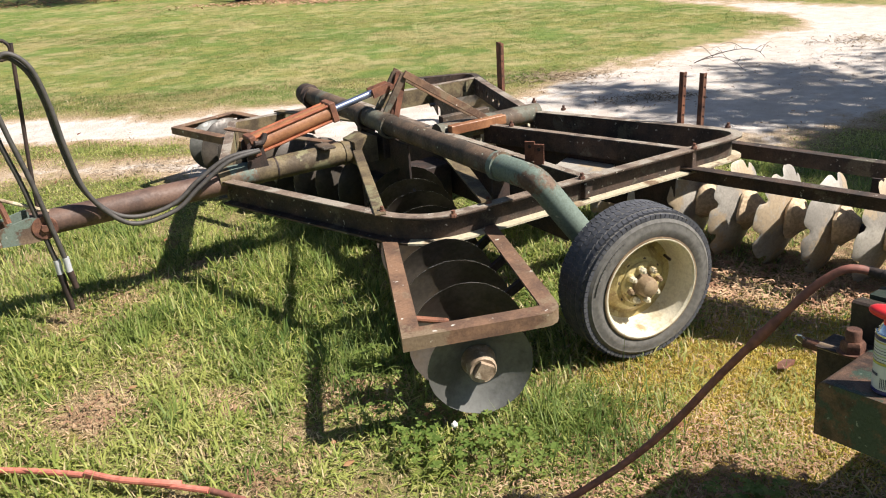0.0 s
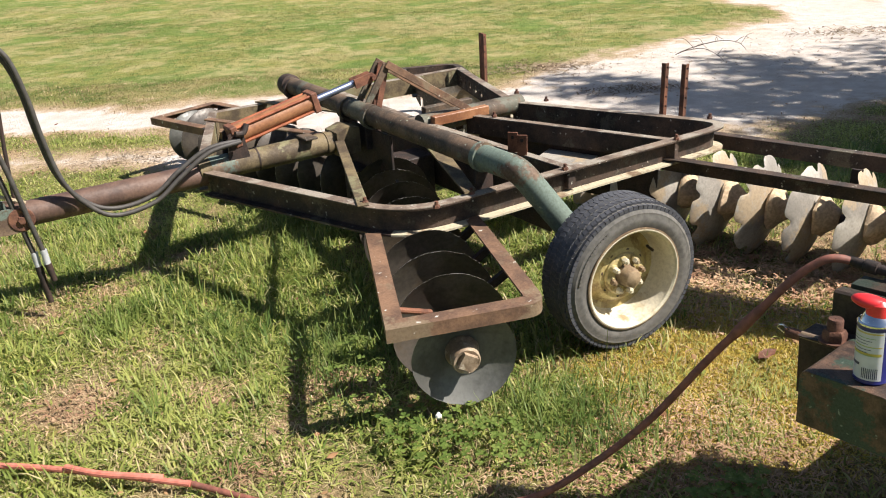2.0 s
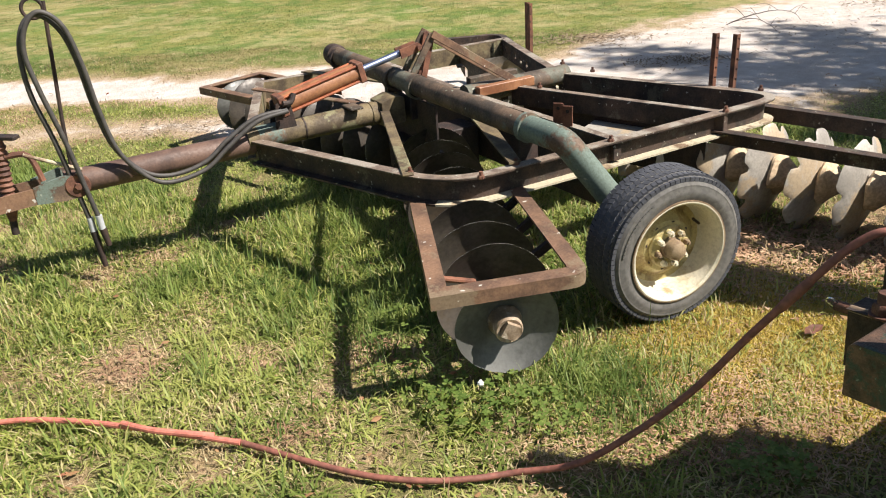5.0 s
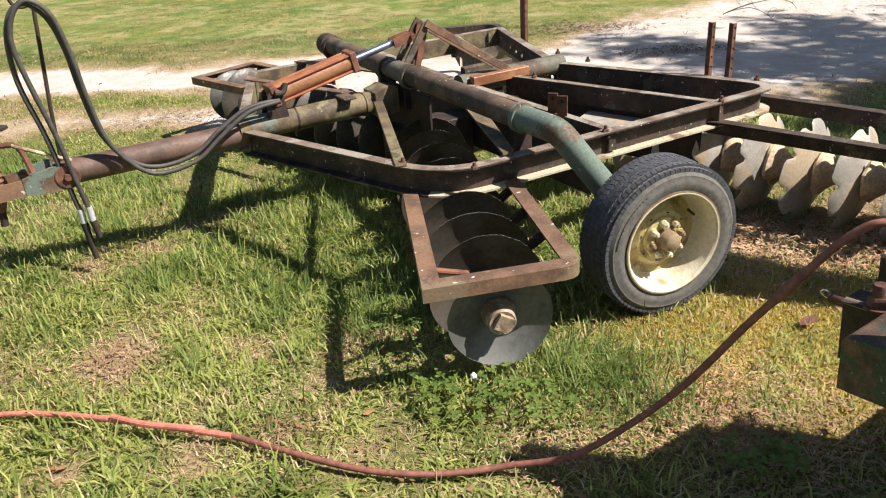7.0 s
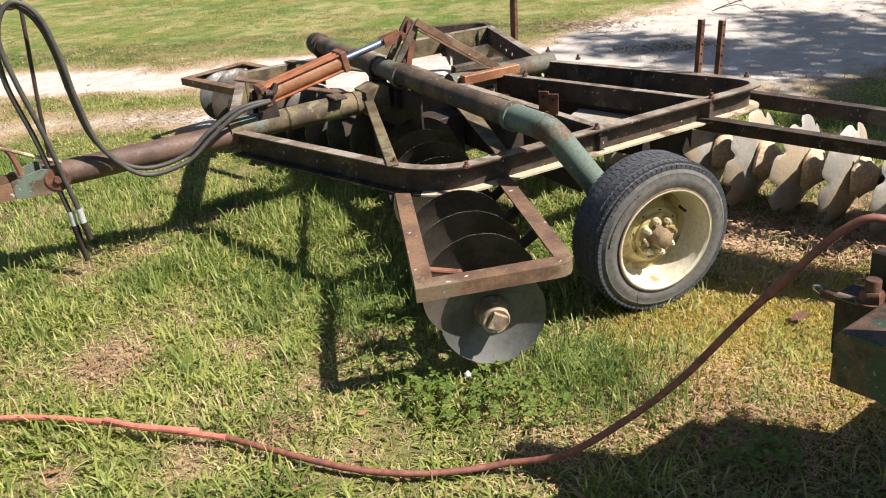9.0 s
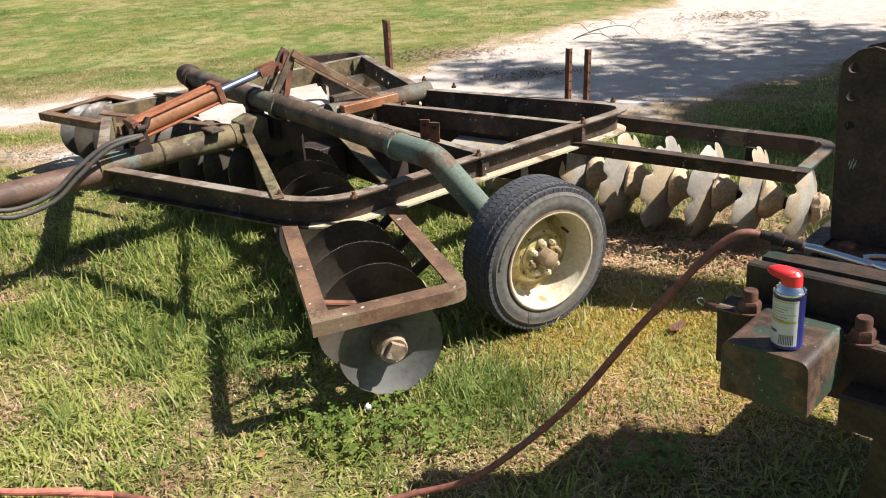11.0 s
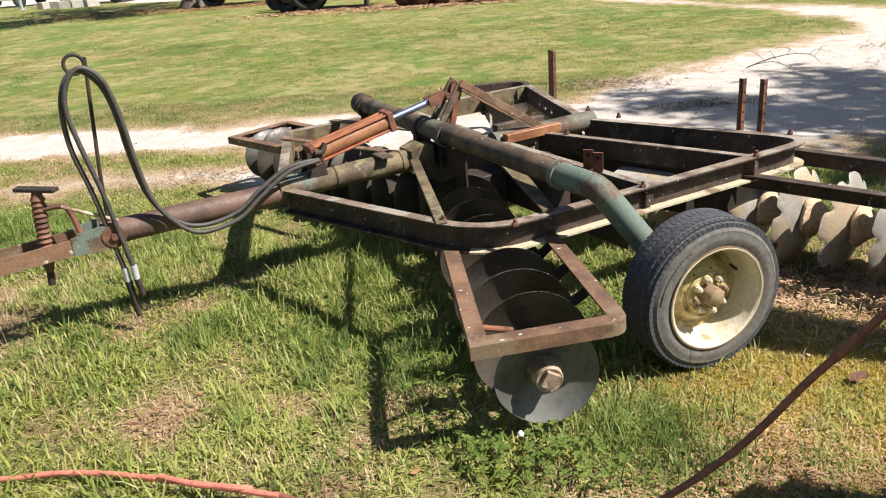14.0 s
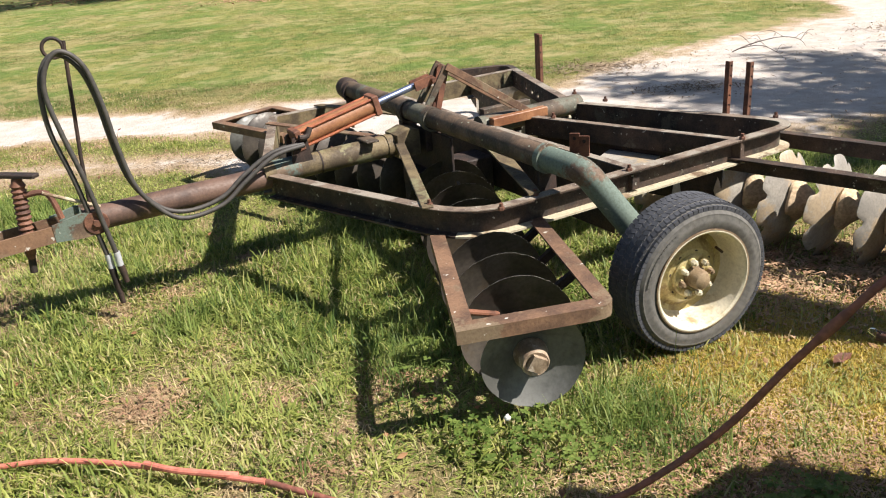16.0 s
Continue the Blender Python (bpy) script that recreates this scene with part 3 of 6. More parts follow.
tube(bm, [cm @ Vector((clen + 0.37, -0.06, 0)), cm @ Vector((clen + 0.37, 0.06, 0))], 0.013, 10)
part("rod_clevis", bevelled(bm, 0.003), RUST, cylinder)
bm = bmesh.new()
for y in (0.045, -0.045):
    plate(bm, [(0.15, 0.58), (0.27, 0.58), (0.25, 0.72), (0.21, 0.755), (0.17, 0.73)], 0.012, Matrix.Translation((0, y, 0)))
part("cylinder_anchor", bevelled(bm, 0.003), BLACKIRON, harrow)

# mast over the rockshaft
for y in (0.05, -0.05):
    bm = plate(bmesh.new(), [(0.925, 0.70), (0.965, 0.70), (1.13, 0.925), (1.13, 0.955), (1.10, 0.957)], 0.012, Matrix.Translation((0, y, 0)))
    part("mast_arm", bevelled(bm, 0.003), PIPE, harrow)
    bm = plate(bmesh.new(), [(1.035, 0.70), (1.07, 0.70), (1.145, 0.94), (1.13, 0.957), (1.11, 0.95)], 0.012, Matrix.Translation((0, y * 0.6, 0)))
    part("mast_strut", bevelled(bm, 0.003), RUST, harrow)
    bm = bmesh.new()
    m = along((1.12, y * 1.3, 0.95), (1.66, y * 1.2, 0.60))
    box(bm, (0.32, 0, 0), (0.66, 0.012, 0.042), m)
    part("mast_brace", bevelled(bm, 0.002), RAIL, harrow)
bm = bmesh.new()
box(bm, (1.58, -0.08, 0.583), (0.4, 0.05, 0.056))
part("hold_down_bar", bevelled(bm, 0.004), BARREL, harrow, "tan and orange rusty bar")
bm = bmesh.new()
box(bm, (1.66, 0.18, 0.578), (0.36, 0.05, 0.056))
part("hold_down_bar", bevelled(bm, 0.004), PIPE, harrow, "grey-brown rusty bar")

# small upright stop plates and the marker posts
for v in (0.86, 0.935):
    bm = plate(bmesh.new(), [(-0.025, 0), (0.025, 0), (0.025, 0.105), (-0.025, 0.105)], 0.01, Matrix.Translation(L(1.365, v, FZ - 0.004)) @ pose(0, 0, 0, 0, 0, -50))
    stop = part("stop_plate", bevelled(bm, 0.002), RUST, harrow)
    hole = lathe(bmesh.new(), [(0.0005, 0.0062), (0.009, 0.0062), (0.009, 0.004)], Matrix.Translation(L(1.365, v, FZ + 0.075)) @ pose(0, 0, 0, 0, 0, -140), 12)
    part("bolt_hole", hole, BLACKIRON, stop)


def marker_post(u, v, mat):
    bm = extrude(bmesh.new(), [(0, 0), (0.03, 0), (0.03, 0.006), (0.006, 0.006), (0.006, 0.026), (0, 0.026)], [L(u, v, FZ - 0.1), L(u, v, FZ + 0.285)], ups=(1, 0, 0))
    post = part("angle_post", bm, mat, harrow, "upright drilled angle-iron post")
    for k in range(5):
        lathe(hole := bmesh.new(), [(0.0005, 0.0008), (0.006, 0.0008), (0.006, 0)], Matrix.Translation(L(u + 0.006 - 0.009, v + 0.016, FZ + 0.045 + 0.055 * k)) @ pose(0, 0, 0, 0, 0, 180), 8)
        part("bolt_hole", hole, BLACKIRON, post)


marker_post(2.465, 0.868, RUST)
marker_post(2.51, 0.972, DARKRUST)
marker_post(2.50, -0.92, RUST)
marker_post(2.525, -0.985, RUST)


# gangs of discs
def disc_mesh(r, notched, seed):
    """A dished disc about its x axis, hollow towards +x."""
    rnd = random.Random(seed)
    n, bm = 72, bmesh.new()
    sphere = 0.52 if notched else 0.45
    rings = {}
    outline = []
    for k in range(n):
        a = 2 * math.pi * k / n
        rr = r * (1 + 0.012 * math.sin(3 * a + seed) + rnd.uniform(-0.006, 0.006))
        if notched:
            rr *= 1 - 0.17 * max(0.0, math.cos(a * 8 + seed)) ** 2.6
        outline.append(rr)
    steps = (0.14, 0.35, 0.6, 0.82, 0.96, 1.0)
    for side, off in ((0, 0.0), (1, -0.005)):
        rings[side] = [[bm.verts.new((sphere - math.sqrt(sphere ** 2 - (q * outline[k]) ** 2) + off * (0.2 if s == 1.0 else 1), q * outline[k] * math.cos(2 * math.pi * k / n), q * outline[k] * math.sin(2 * math.pi * k / n))) for k in range(n)] for s, q in ((s, s) for s in steps)]
        for r0, r1 in zip(rings[side], rings[side][1:]):
            for i in range(n):
                f = (r0[i], r0[(i + 1) % n], r1[(i + 1) % n], r1[i])
                bm.faces.new(f if side else f[::-1])
    for e in (0, -1):
        r0, r1 = rings[0][e], rings[1][e]
        for i in range(n):
            bm.faces.new((r0[i], r0[(i + 1) % n], r1[(i + 1) % n], r1[i])).material_index = 1 if e else 0
    return bm


def gang(name, outer, inner, z_axle, rails, rail_z, count, r, notched, side, hollow_out):
    """One gang: axle, discs, spools, angle-iron frame. Points are (u, v) on the wheel side."""
    (a0, a1), (b0, b1) = rails
    fix = (lambda bm: flip(bm)) if side < 0 else (lambda bm: bm)
    p = [L(*a1, rail_z), L(*a0, rail_z), L(*b0, rail_z), L(*b1, rail_z)]
    frame_bm = extrude(bmesh.new(), angle_iron(0.065, 0.052) if not notched else angle_iron(0.06, 0.08), cornered(p if notched else [p[1].lerp(p[0], 0.46), p[1], p[2], p[2].lerp(p[3], 0.52)], (0.1, 0.0) if notched else (0.0, 0.075)))
    gf = part(name, bevelled(fix(frame_bm), 0.002), FRAME if notched else RAIL, harrow)
    o, i = L(*outer, z_axle), L(*inner, z_axle)
    ax = along(o, i)
    n = (i - o).length
    part("gang_axle", fix(tube(bmesh.new(), [ax @ Vector((-0.03, 0, 0)), i], 0.016, 10)), BLACKIRON, gf)
    base = disc_mesh(r, notched, 1)
    bmesh.ops.transform(base, matrix=Matrix.Diagonal((-1 if hollow_out else 1, 1, 1, 1)), verts=base.verts)
    mesh_ob = None
    for k in range(count):
        x = n * k / (count - 1)
        m = ax @ Matrix.Translation((x, 0, 0)) @ Matrix.Rotation(radians(-8 if notched else 0), 4, "Z") @ Matrix.Rotation(k * 1.3, 4, "X")
        if side < 0:
            m = Matrix.Diagonal((1, -1, 1, 1)) @ m
        if mesh_ob is None:
            mesh_ob = part("disc_blade", base, BLADE if notched else SHADED_BLADE, gf)
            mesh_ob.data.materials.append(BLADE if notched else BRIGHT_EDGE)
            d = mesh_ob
            # outermost disc takes the lighter steel, the rest the copy darkened for shade
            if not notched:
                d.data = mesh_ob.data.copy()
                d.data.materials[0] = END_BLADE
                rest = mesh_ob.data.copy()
                rest.materials[0] = SHADED_BLADE
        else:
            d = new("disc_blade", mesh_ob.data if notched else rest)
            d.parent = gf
        d.matrix_local = m @ Matrix.Diagonal((1, 0.84, 0.84, 1)) if k == 0 else m
        if notched and side > 0 and 0 < k < 7:
            bm = lathe(bmesh.new(), [(0.001, 0.01), (0.105, 0.01), (0.112, -0.004), (0.1, -0.024), (0.078, -0.045), (0.055, -0.07), (0.04, -0.095), (0.001, -0.1)], Matrix(), 26)
            for v in bm.verts:
                q = v.co * 9 + Vector((k * 3.1, 0, 0))
                grow = 1 + 0.35 * noise.noise(q) + 0.14 * noise.noise(q * 3.3)
                v.co = Vector((v.co.x, v.co.y * grow, v.co.z * grow))
            bmesh.ops.transform(bm, matrix=ax @ Matrix.Translation((x, 0.0, 0.012)), verts=bm.verts)
            part("mud_clump", bm, MUD, gf, "dried sandy mud stuck round the hub")
        if k < count - 1:
            s = n / (count - 1)
            bm = lathe(bmesh.new(), [(0.016, 0.004), (0.06, 0.006), (0.034, 0.05), (0.03, s / 2), (0.034, s - 0.05), (0.055, s - 0.012), (0.016, s - 0.008)], ax @ Matrix.Translation((x, 0, 0)), 16)
            part("spool", fix(bm), BLACKIRON, gf)
    bm = bmesh.new()
    if notched:
        hexbolt(bm, ax @ Matrix.Translation((-0.02, 0, 0)) @ pose(0, 0, 0, 0, 0, 180), 0.04, 0.045)
        lathe(bm, [(0.02, -0.045), (0.06, -0.04), (0.06, -0.012), (0.02, -0.008)], ax, 20)
    else:
        lathe(bm, [(0.001, 0.0), (0.062, 0.0), (0.064, -0.014), (0.059, -0.026), (0.054, -0.034), (0.052, -0.08), (0.047, -0.088), (0.036, -0.085), (0.032, -0.072), (0.001, -0.07)], ax, 26)
        box(bm, (-0.088, 0.0, 0.004), (0.034, 0.054, 0.058), ax @ Matrix.Rotation(0.5, 4, "X"))
    part("axle_nut", fix(bm), MUD if notched else NUTSTEEL, gf, "" if notched else "scoured pale end nut in a round cup")
    if notched and side > 0:
        end_bm = bmesh.new()
        bmesh.ops.create_icosphere(end_bm, subdivisions=3, radius=1)
        for v in end_bm.verts:
            q = v.co.copy()
            v.co = Vector((q.x * 0.045, q.y * 0.06, q.z * 0.075)) * (1 + 0.4 * noise.noise(q * 1.9 + Vector((7, 0, 0))) + 0.12 * noise.noise(q * 6))
        bmesh.ops.transform(end_bm, matrix=ax @ Matrix.Translation((-0.025, 0, 0)), verts=end_bm.verts)
        part("mud_clump", end_bm, MUD, gf, "dried sandy mud stuck round the hub")
        bm = extrude(bmesh.new(), [(0.002, 0.001), (0.002, -0.078), (0, -0.078), (0, -0.001), (-0.058, -0.001), (-0.058, 0.001)], [p[1].lerp(p[2], 0.22), p[1].lerp(p[2], 0.97)])
        part("end_bar_paint", bm, TEAL, gf, "faded teal paint on the end bar")
    # bearing hangers
    for f in ((0.2, 0.78) if notched else (0.78,)):
        q = o.lerp(i, f)
        top = (p[1].lerp(p[0], f) + p[2].lerp(p[3], f)) / 2
        bm = bmesh.new()
        box(bm, (0, 0, 0), (0.05, 0.012, rail_z - z_axle), Matrix.Translation((q + Vector((0, 0, (rail_z - z_axle) / 2)))) @ ax.to_3x3().to_4x4())
        part("bearing_hanger", fix(bm), BLACKIRON, gf)
    for f in (() if notched else (0.1, 0.7)):
        w0, q = p[1].lerp(p[0], f) + Vector((0.03, 0, -0.03)), o.lerp(i, f + 0.03)
        part("bearing_stay", fix(tube(bmesh.new(), [w0, w0.lerp(q, 0.7) + Vector((0, 0, 0.02))], 0.012, 10)), RUST, gf)
    for k in range(0 if notched else (count - 1) // 2):
        f = (k + 0.5) / (count - 1)
        w1, q = p[2].lerp(p[3], f) + Vector((-0.03, 0, -0.02)), o.lerp(i, f)
        bm = bmesh.new()
        m = along(w1 - Vector((0, 0, 0.02)), w1.lerp(q, 0.55) - Vector((0, 0, 0.05)))
        box(bm, (0.09, 0, 0), (0.2, 0.034, 0.03), m)
        part("scraper_blade", fix(bm), BLACKIRON, gf)
    return gf


for side, ru, rv in ((1, 0.0, 0.0), (-1, 0.21, 0.06)):
    gang("front_gang_frame", (0.328 + ru, 1.86 + rv), (0.985, 0.2), 0.262, (((0.022 + ru, 1.878 + rv), (0.79, 0.15)), ((0.565 + ru, 2.06 + rv), (1.25, 0.2))), RZ, 9, 0.228, False, side, True)
    if side > 0:
        gang("rear_gang_frame", (2.66, 2.30), (2.145, 0.775), 0.205, (((2.88, 2.225), (2.33, 0.2)), ((2.42, 2.30), (2.087, 1.2))), BZ, 8, 0.265, True, side, False)
    else:
        gang("rear_gang_frame", (2.78, 2.0), (2.06, 0.08), 0.185, (((3.0, 2.10), (2.24, 0.2)), ((2.60, 2.27), (2.087, 1.2))), BZ - 0.055, 10, 0.245, True, side, False)


# dark webs hung under cross bars as stand-in shade, pale shield plate between them
flat_bar("shade_web", L(1.36, -0.6, 0.466), L(1.40, 1.12, 0.466), 0.01, 0.27, BLACKIRON, "added dark plate standing in for shade under the cross bar")
flat_bar("shade_web", L(1.70, 0.1, 0.455), L(2.07, 1.2, 0.455), 0.01, 0.26, BLACKIRON, "added dark plate standing in for shade under the cross bar")
flat_bar("shade_web", L(1.68, -0.1, 0.455), L(2.05, -1.1, 0.455), 0.01, 0.26, BLACKIRON, "added dark plate standing in for shade under the cross bar")
bm = bmesh.new()
lo, hi = [[bm.verts.new(L(u, v, z)) for u, v in ((1.86, 0.57), (1.955, 0.868), (1.80, 0.93), (1.64, 0.93), (1.665, 0.67))] for z in (0.416, 0.423)]
bm.faces.new(lo), bm.faces.new(hi)
for k in range(5):
    bm.faces.new((lo[k - 1], lo[k], hi[k], hi[k - 1]))
part("shield_plate", bevelled(bm, 0.001), BLADE, harrow, "pale bare steel shield plate")


# ---- transport wheels ----
def wheel(m, label):
    """A road wheel; its axle runs along x of m, outer face towards +x."""
    w = thing("transport_wheel", label, "wheel", m, "harrow transport wheels")
    R, r, hw = 0.324, 0.214, 0.1
    prof = [(r - 0.012, -hw + 0.012), (r + 0.004, -hw), (r + 0.045, -hw - 0.008), (R - 0.035, -hw + 0.002), (R - 0.012, -hw + 0.02), (R - 0.002, -hw * 0.5), (R, 0),
            (R - 0.002, hw * 0.5), (R - 0.012, hw - 0.02), (R - 0.035, hw - 0.002), (R - 0.042, hw + 0.003), (R - 0.05, hw + 0.002), (r + 0.045, hw + 0.008), (r + 0.03, hw + 0.006), (r + 0.004, hw), (r - 0.012, hw - 0.012)]
    tyre = part("tyre", lathe(bmesh.new(), prof, None, 72, True), RUBBER, w, "grey weathered car tyre")
    tread = bmesh.new()
    for row, x0 in enumerate((-0.066, -0.033, 0.0, 0.033, 0.066)):
        for k in range(84):
            a = 2 * math.pi * (k + (row % 2) * 0.5) / 84
            box(tread, (x0, 0, R - (0.0045 if abs(x0) < 0.05 else 0.0075)), (0.0285, 0.0205, 0.010), Matrix.Rotation(a, 4, "X") @ Matrix.Rotation(0.25 if row % 2 else -0.25, 4, "Z"))
    for k in range(84):
        a = 2 * math.pi * k / 84
        box(tread, (0.087, 0, R - 0.021), (0.015, 0.0195, 0.016), Matrix.Rotation(a, 4, "X"))
    for k in range(15):
        a = 0.55 + k * 0.062
        bar_bm = bmesh.new()
        box(bar_bm, (hw + 0.0065, 0, R - 0.062), (0.002, 0.011, 0.013), Matrix.Rotation(a, 4, "X"))
        part("raised_print_bar", bar_bm, RUBBER, tyre)
    part("tread", tread, TREAD, tyre, smooth=0)
    rim = [(r - 0.002, hw - 0.006), (r + 0.007, hw + 0.0), (r + 0.007, hw + 0.007), (r - 0.002, hw + 0.009), (r - 0.010, hw + 0.002), (r - 0.013, hw - 0.012), (r - 0.02, hw - 0.022), (r - 0.023, hw - 0.06),
           (r - 0.03, hw - 0.105), (r - 0.045, hw - 0.122), (r - 0.06, hw - 0.122), (0.105, hw - 0.085), (0.085, hw - 0.085), (0.04, hw - 0.09), (0.04, -hw)]
    part("rim", lathe(bmesh.new(), rim, None, 56), RIM, w, "cream-painted steel rim")
    part("wheel_disc_face", lathe(bmesh.new(), [(r - 0.034, hw - 0.112), (r - 0.06, hw - 0.118), (r - 0.078, hw - 0.104), (0.112, hw - 0.074), (0.09, hw - 0.07), (0.04, hw - 0.074)], None, 48), HUB, w, "yellowed inner disc")
    hub = bmesh.new()
    lathe(hub, [(0.001, 0.112), (0.02, 0.11), (0.034, 0.103), (0.041, 0.088), (0.0425, 0.062), (0.047, 0.06), (0.048, 0.02), (0.001, 0.02)], None, 28)
    hub_ob = part("hub_cap", hub, HUBRUST, w, "rusty hub cap")
    spider = bmesh.new()
    lathe(spider, [(0.042, 0.018), (0.042, 0.043), (0.056, 0.045), (0.086, 0.043), (0.092, 0.038), (0.093, 0.018)], None, 48)
    spider_ob = part("hub_flange", spider, HUB, w, "cream-painted ring round the hub cap")
    for k in range(8):
        a = 2 * math.pi * k / 8 + 0.2
        y, z = 0.07 * math.cos(a), 0.07 * math.sin(a)
        bm = lathe(bmesh.new(), [(0.018, 0.012), (0.0175, 0.05), (0.015, 0.054), (0.001, 0.054)], Matrix.Translation((0, y, z)), 12)
        boss = part("wheel_lug_boss", bm, HUB, spider_ob)
        bm = hexbolt(bmesh.new(), Matrix.Translation((0.05, y, z)) @ Matrix.Rotation(a + k, 4, "X"), 0.0135, 0.024)
        lathe(bm, [(0.0005, 0.082), (0.006, 0.082), (0.0065, 0.07)], Matrix.Translation((0, y, z)), 10)
        part("wheel_nut", bm, RIM if k % 4 else HUBRUST, spider_ob)
        a += math.pi / 8
        bm = lathe(bmesh.new(), [(0.008, 0.0), (0.008, 0.003), (0.0005, 0.003)], Matrix.Translation((hw - 0.075, 0.1 * math.cos(a), 0.1 * math.sin(a))), 12)
        part("hand_hole", bm, BLACKIRON, w)
    part("rim_edge_rust", lathe(bmesh.new(), [(r + 0.0075, hw + 0.0005), (r + 0.0085, hw + 0.0075), (r + 0.003, hw + 0.009)], None, 56), HUBRUST, w, "rusted outer rim edge")
    bm = tube(bmesh.new(), [(hw - 0.09, 0.0, 0.156), (hw - 0.045, 0.0, 0.15)], 0.006, 8)
    bmesh.ops.rotate(bm, cent=(0, 0, 0), matrix=Matrix.Rotation(-1.0, 3, "X"), verts=bm.verts)
    part("valve_stem", bm, BLACKIRON, w)
    return w


wheel(HARROW @ Matrix.Translation(L(1.15, 1.825, 0.314)) @ pose(0, 0, 0, 0, 0, -99), "grey car tyre on a cream-painted rusty steel rim")


# ---- hoses on the tongue ----
hose_stand = thing("hose_stand", "bent rusty rod with a ring that holds up two hoses", "hose stand", HARROW)
ring = [L(-0.815 + 0.042 * math.cos(a), 0.0, 1.335 + 0.042 * math.sin(a)) for a in (2 * math.pi * k / 20 for k in range(21))]
part("ring", tube(bmesh.new(), ring, 0.008, 8, False), BLACKIRON, hose_stand)
part("rod", tube(bmesh.new(), [L(-0.84, 0.0, 0.60), L(-0.82, 0, 0.85), L(-0.765, 0.0, 1.36)], 0.009, 10), BLACKIRON, hose_stand)

HYD = [(0.22, 0.70), (0.05, 0.69), (-0.11, 0.61), (-0.245, 0.52), (-0.42, 0.495), (-0.546, 0.55), (-0.645, 0.70), (-0.684, 0.91), (-0.701, 1.10), (-0.737, 1.242), (-0.81, 1.315), (-0.875, 1.276), (-0.914, 1.16), (-0.918, 0.985), (-0.878, 0.765), (-0.848, 0.535), (-0.825, 0.358)]
for k, (dv, du, dz) in enumerate(((0.07, 0, 0), (0.098, 0.016, 0.012))):
    hose = thing("hydraulic_hose", "black rubber hydraulic hose draped from the stand", "hose", HARROW, "hydraulic hoses")
    pts = [L(u + du * (1 if 0.3 < i / 16 < 0.8 else 2.4 if i > 8 else -0.3), dv, z + (dz if i > 8 else -2.2 * dz * min(1, i / 2))) for i, (u, z) in enumerate(HYD)]
    part("hose_line", tube(bmesh.new(), smooth_path(pts, 6), 0.0115, 12), HOSE, hose)
    e = pts[-1]
    part("crimped_fitting", tube(bmesh.new(), [e + Vector((0, 0, 0.02)), e - Vector((-0.002, 0, 0.05))], 0.0155, 12), ZINC, hose, "pale zinc-plated crimped fitting")
    part("coupler", tube(bmesh.new(), [e - Vector((-0.002, 0, 0.05)), e - Vector((-0.012, 0, 0.24 - 0.1 * k))], [0.018, 0.013], 12), BLACKIRON, hose)

# ---- tongue jack ----
jack = thing("tongue_jack", "rusty screw jack with a flat top on the tongue", "jack", HARROW)
JT, JB = L(-1.10, 0.0, 0.81), L(-1.145, 0.0, 0.36)
jm = along(JB, JT, (1, 0, 0))
jl = (JT - JB).length
part("screw", lathe(bmesh.new(), [(0.001, 0.0)] + [(0.026 if k % 2 else 0.034, 0.14 + k * 0.0125) for k in range(24)] + [(0.02, jl), (0.001, jl)], jm, 16), DARKRUST, jack)
part("screw_shank", tube(bmesh.new(), [JB, jm @ Vector((0.18, 0, 0))], 0.017, 12), BLACKIRON, jack)
bm = bmesh.new()
box(bm, (0, 0, 0), (0.2, 0.05, 0.018), Matrix.Translation(JT + Vector((0, 0, 0.01))) @ pose(0, 0, 0, 0, 3, -38))
part("top_plate", bevelled(bm, 0.004), BLACKIRON, jack)
part("side_bracket", tube(bmesh.new(), smooth_path([L(-1.09, 0.02, 0.73), L(-1.0, 0.04, 0.72), L(-0.97, 0.07, 0.60)], 5), 0.014, 8), RUST, jack)
part("tie_rod", tube(bmesh.new(), [L(-1.02, 0.05, 0.73), L(-0.80, 0.05, 0.61)], 0.009, 8), FLANGE, jack)


# ---- toolbar implement with its hitch tower ----
TOOLBAR = pose(0.836, 1.462, 0, 0, 0, -53.8) @ pose(0.2, 0, 0.83) @ pose(0, 0, 0, 0, -4.5, 0) @ pose(-0.2, 0, -0.83)
toolbar = thing("cultivator_toolbar", "rusty green steel toolbar with a tall dark hitch tower", "farm implement", TOOLBAR)


def bar(name, x0, x1, d0, d1, z0, z1, mat, label="", bev=0.004, parent=None):
    bm = bmesh.new()
    box(bm, ((x0 + x1) / 2, (d0 + d1) / 2, (z0 + z1) / 2), (x1 - x0, d1 - d0, z1 - z0))
    return part(name, bevelled(bm, bev, 2), mat, parent or toolbar, label)


# front angle: leg and top flange with rounded heel
bm = extrude(bmesh.new(), [(0, -0.012), (0.002, -0.004), (0.010, 0), (-0.0, 0), (-0.072, 0.0), (-0.072, -0.011), (-0.012, -0.011), (-0.012, -0.15), (0, -0.15)], [(-0.075, 0, 0.816), (0.445, 0, 0.816)])
part("front_angle_bar", bm, BLACKIRON, toolbar)
# heel strip: the sun on the front edge put into a paler rust
LIT_HEEL = worn("lit_heel_rust", (0.1, 0.07, 0.045), (0.24, 0.175, 0.115), None, scale=14, rough=0.5)
part("sunlit_heel", tube(bmesh.new(), [(-0.074, 0.008, 0.8095), (0.444, 0.008, 0.8095)], 0.0095, 12), LIT_HEEL, toolbar, "rounded worn heel, coloured paler where the sun catches it")
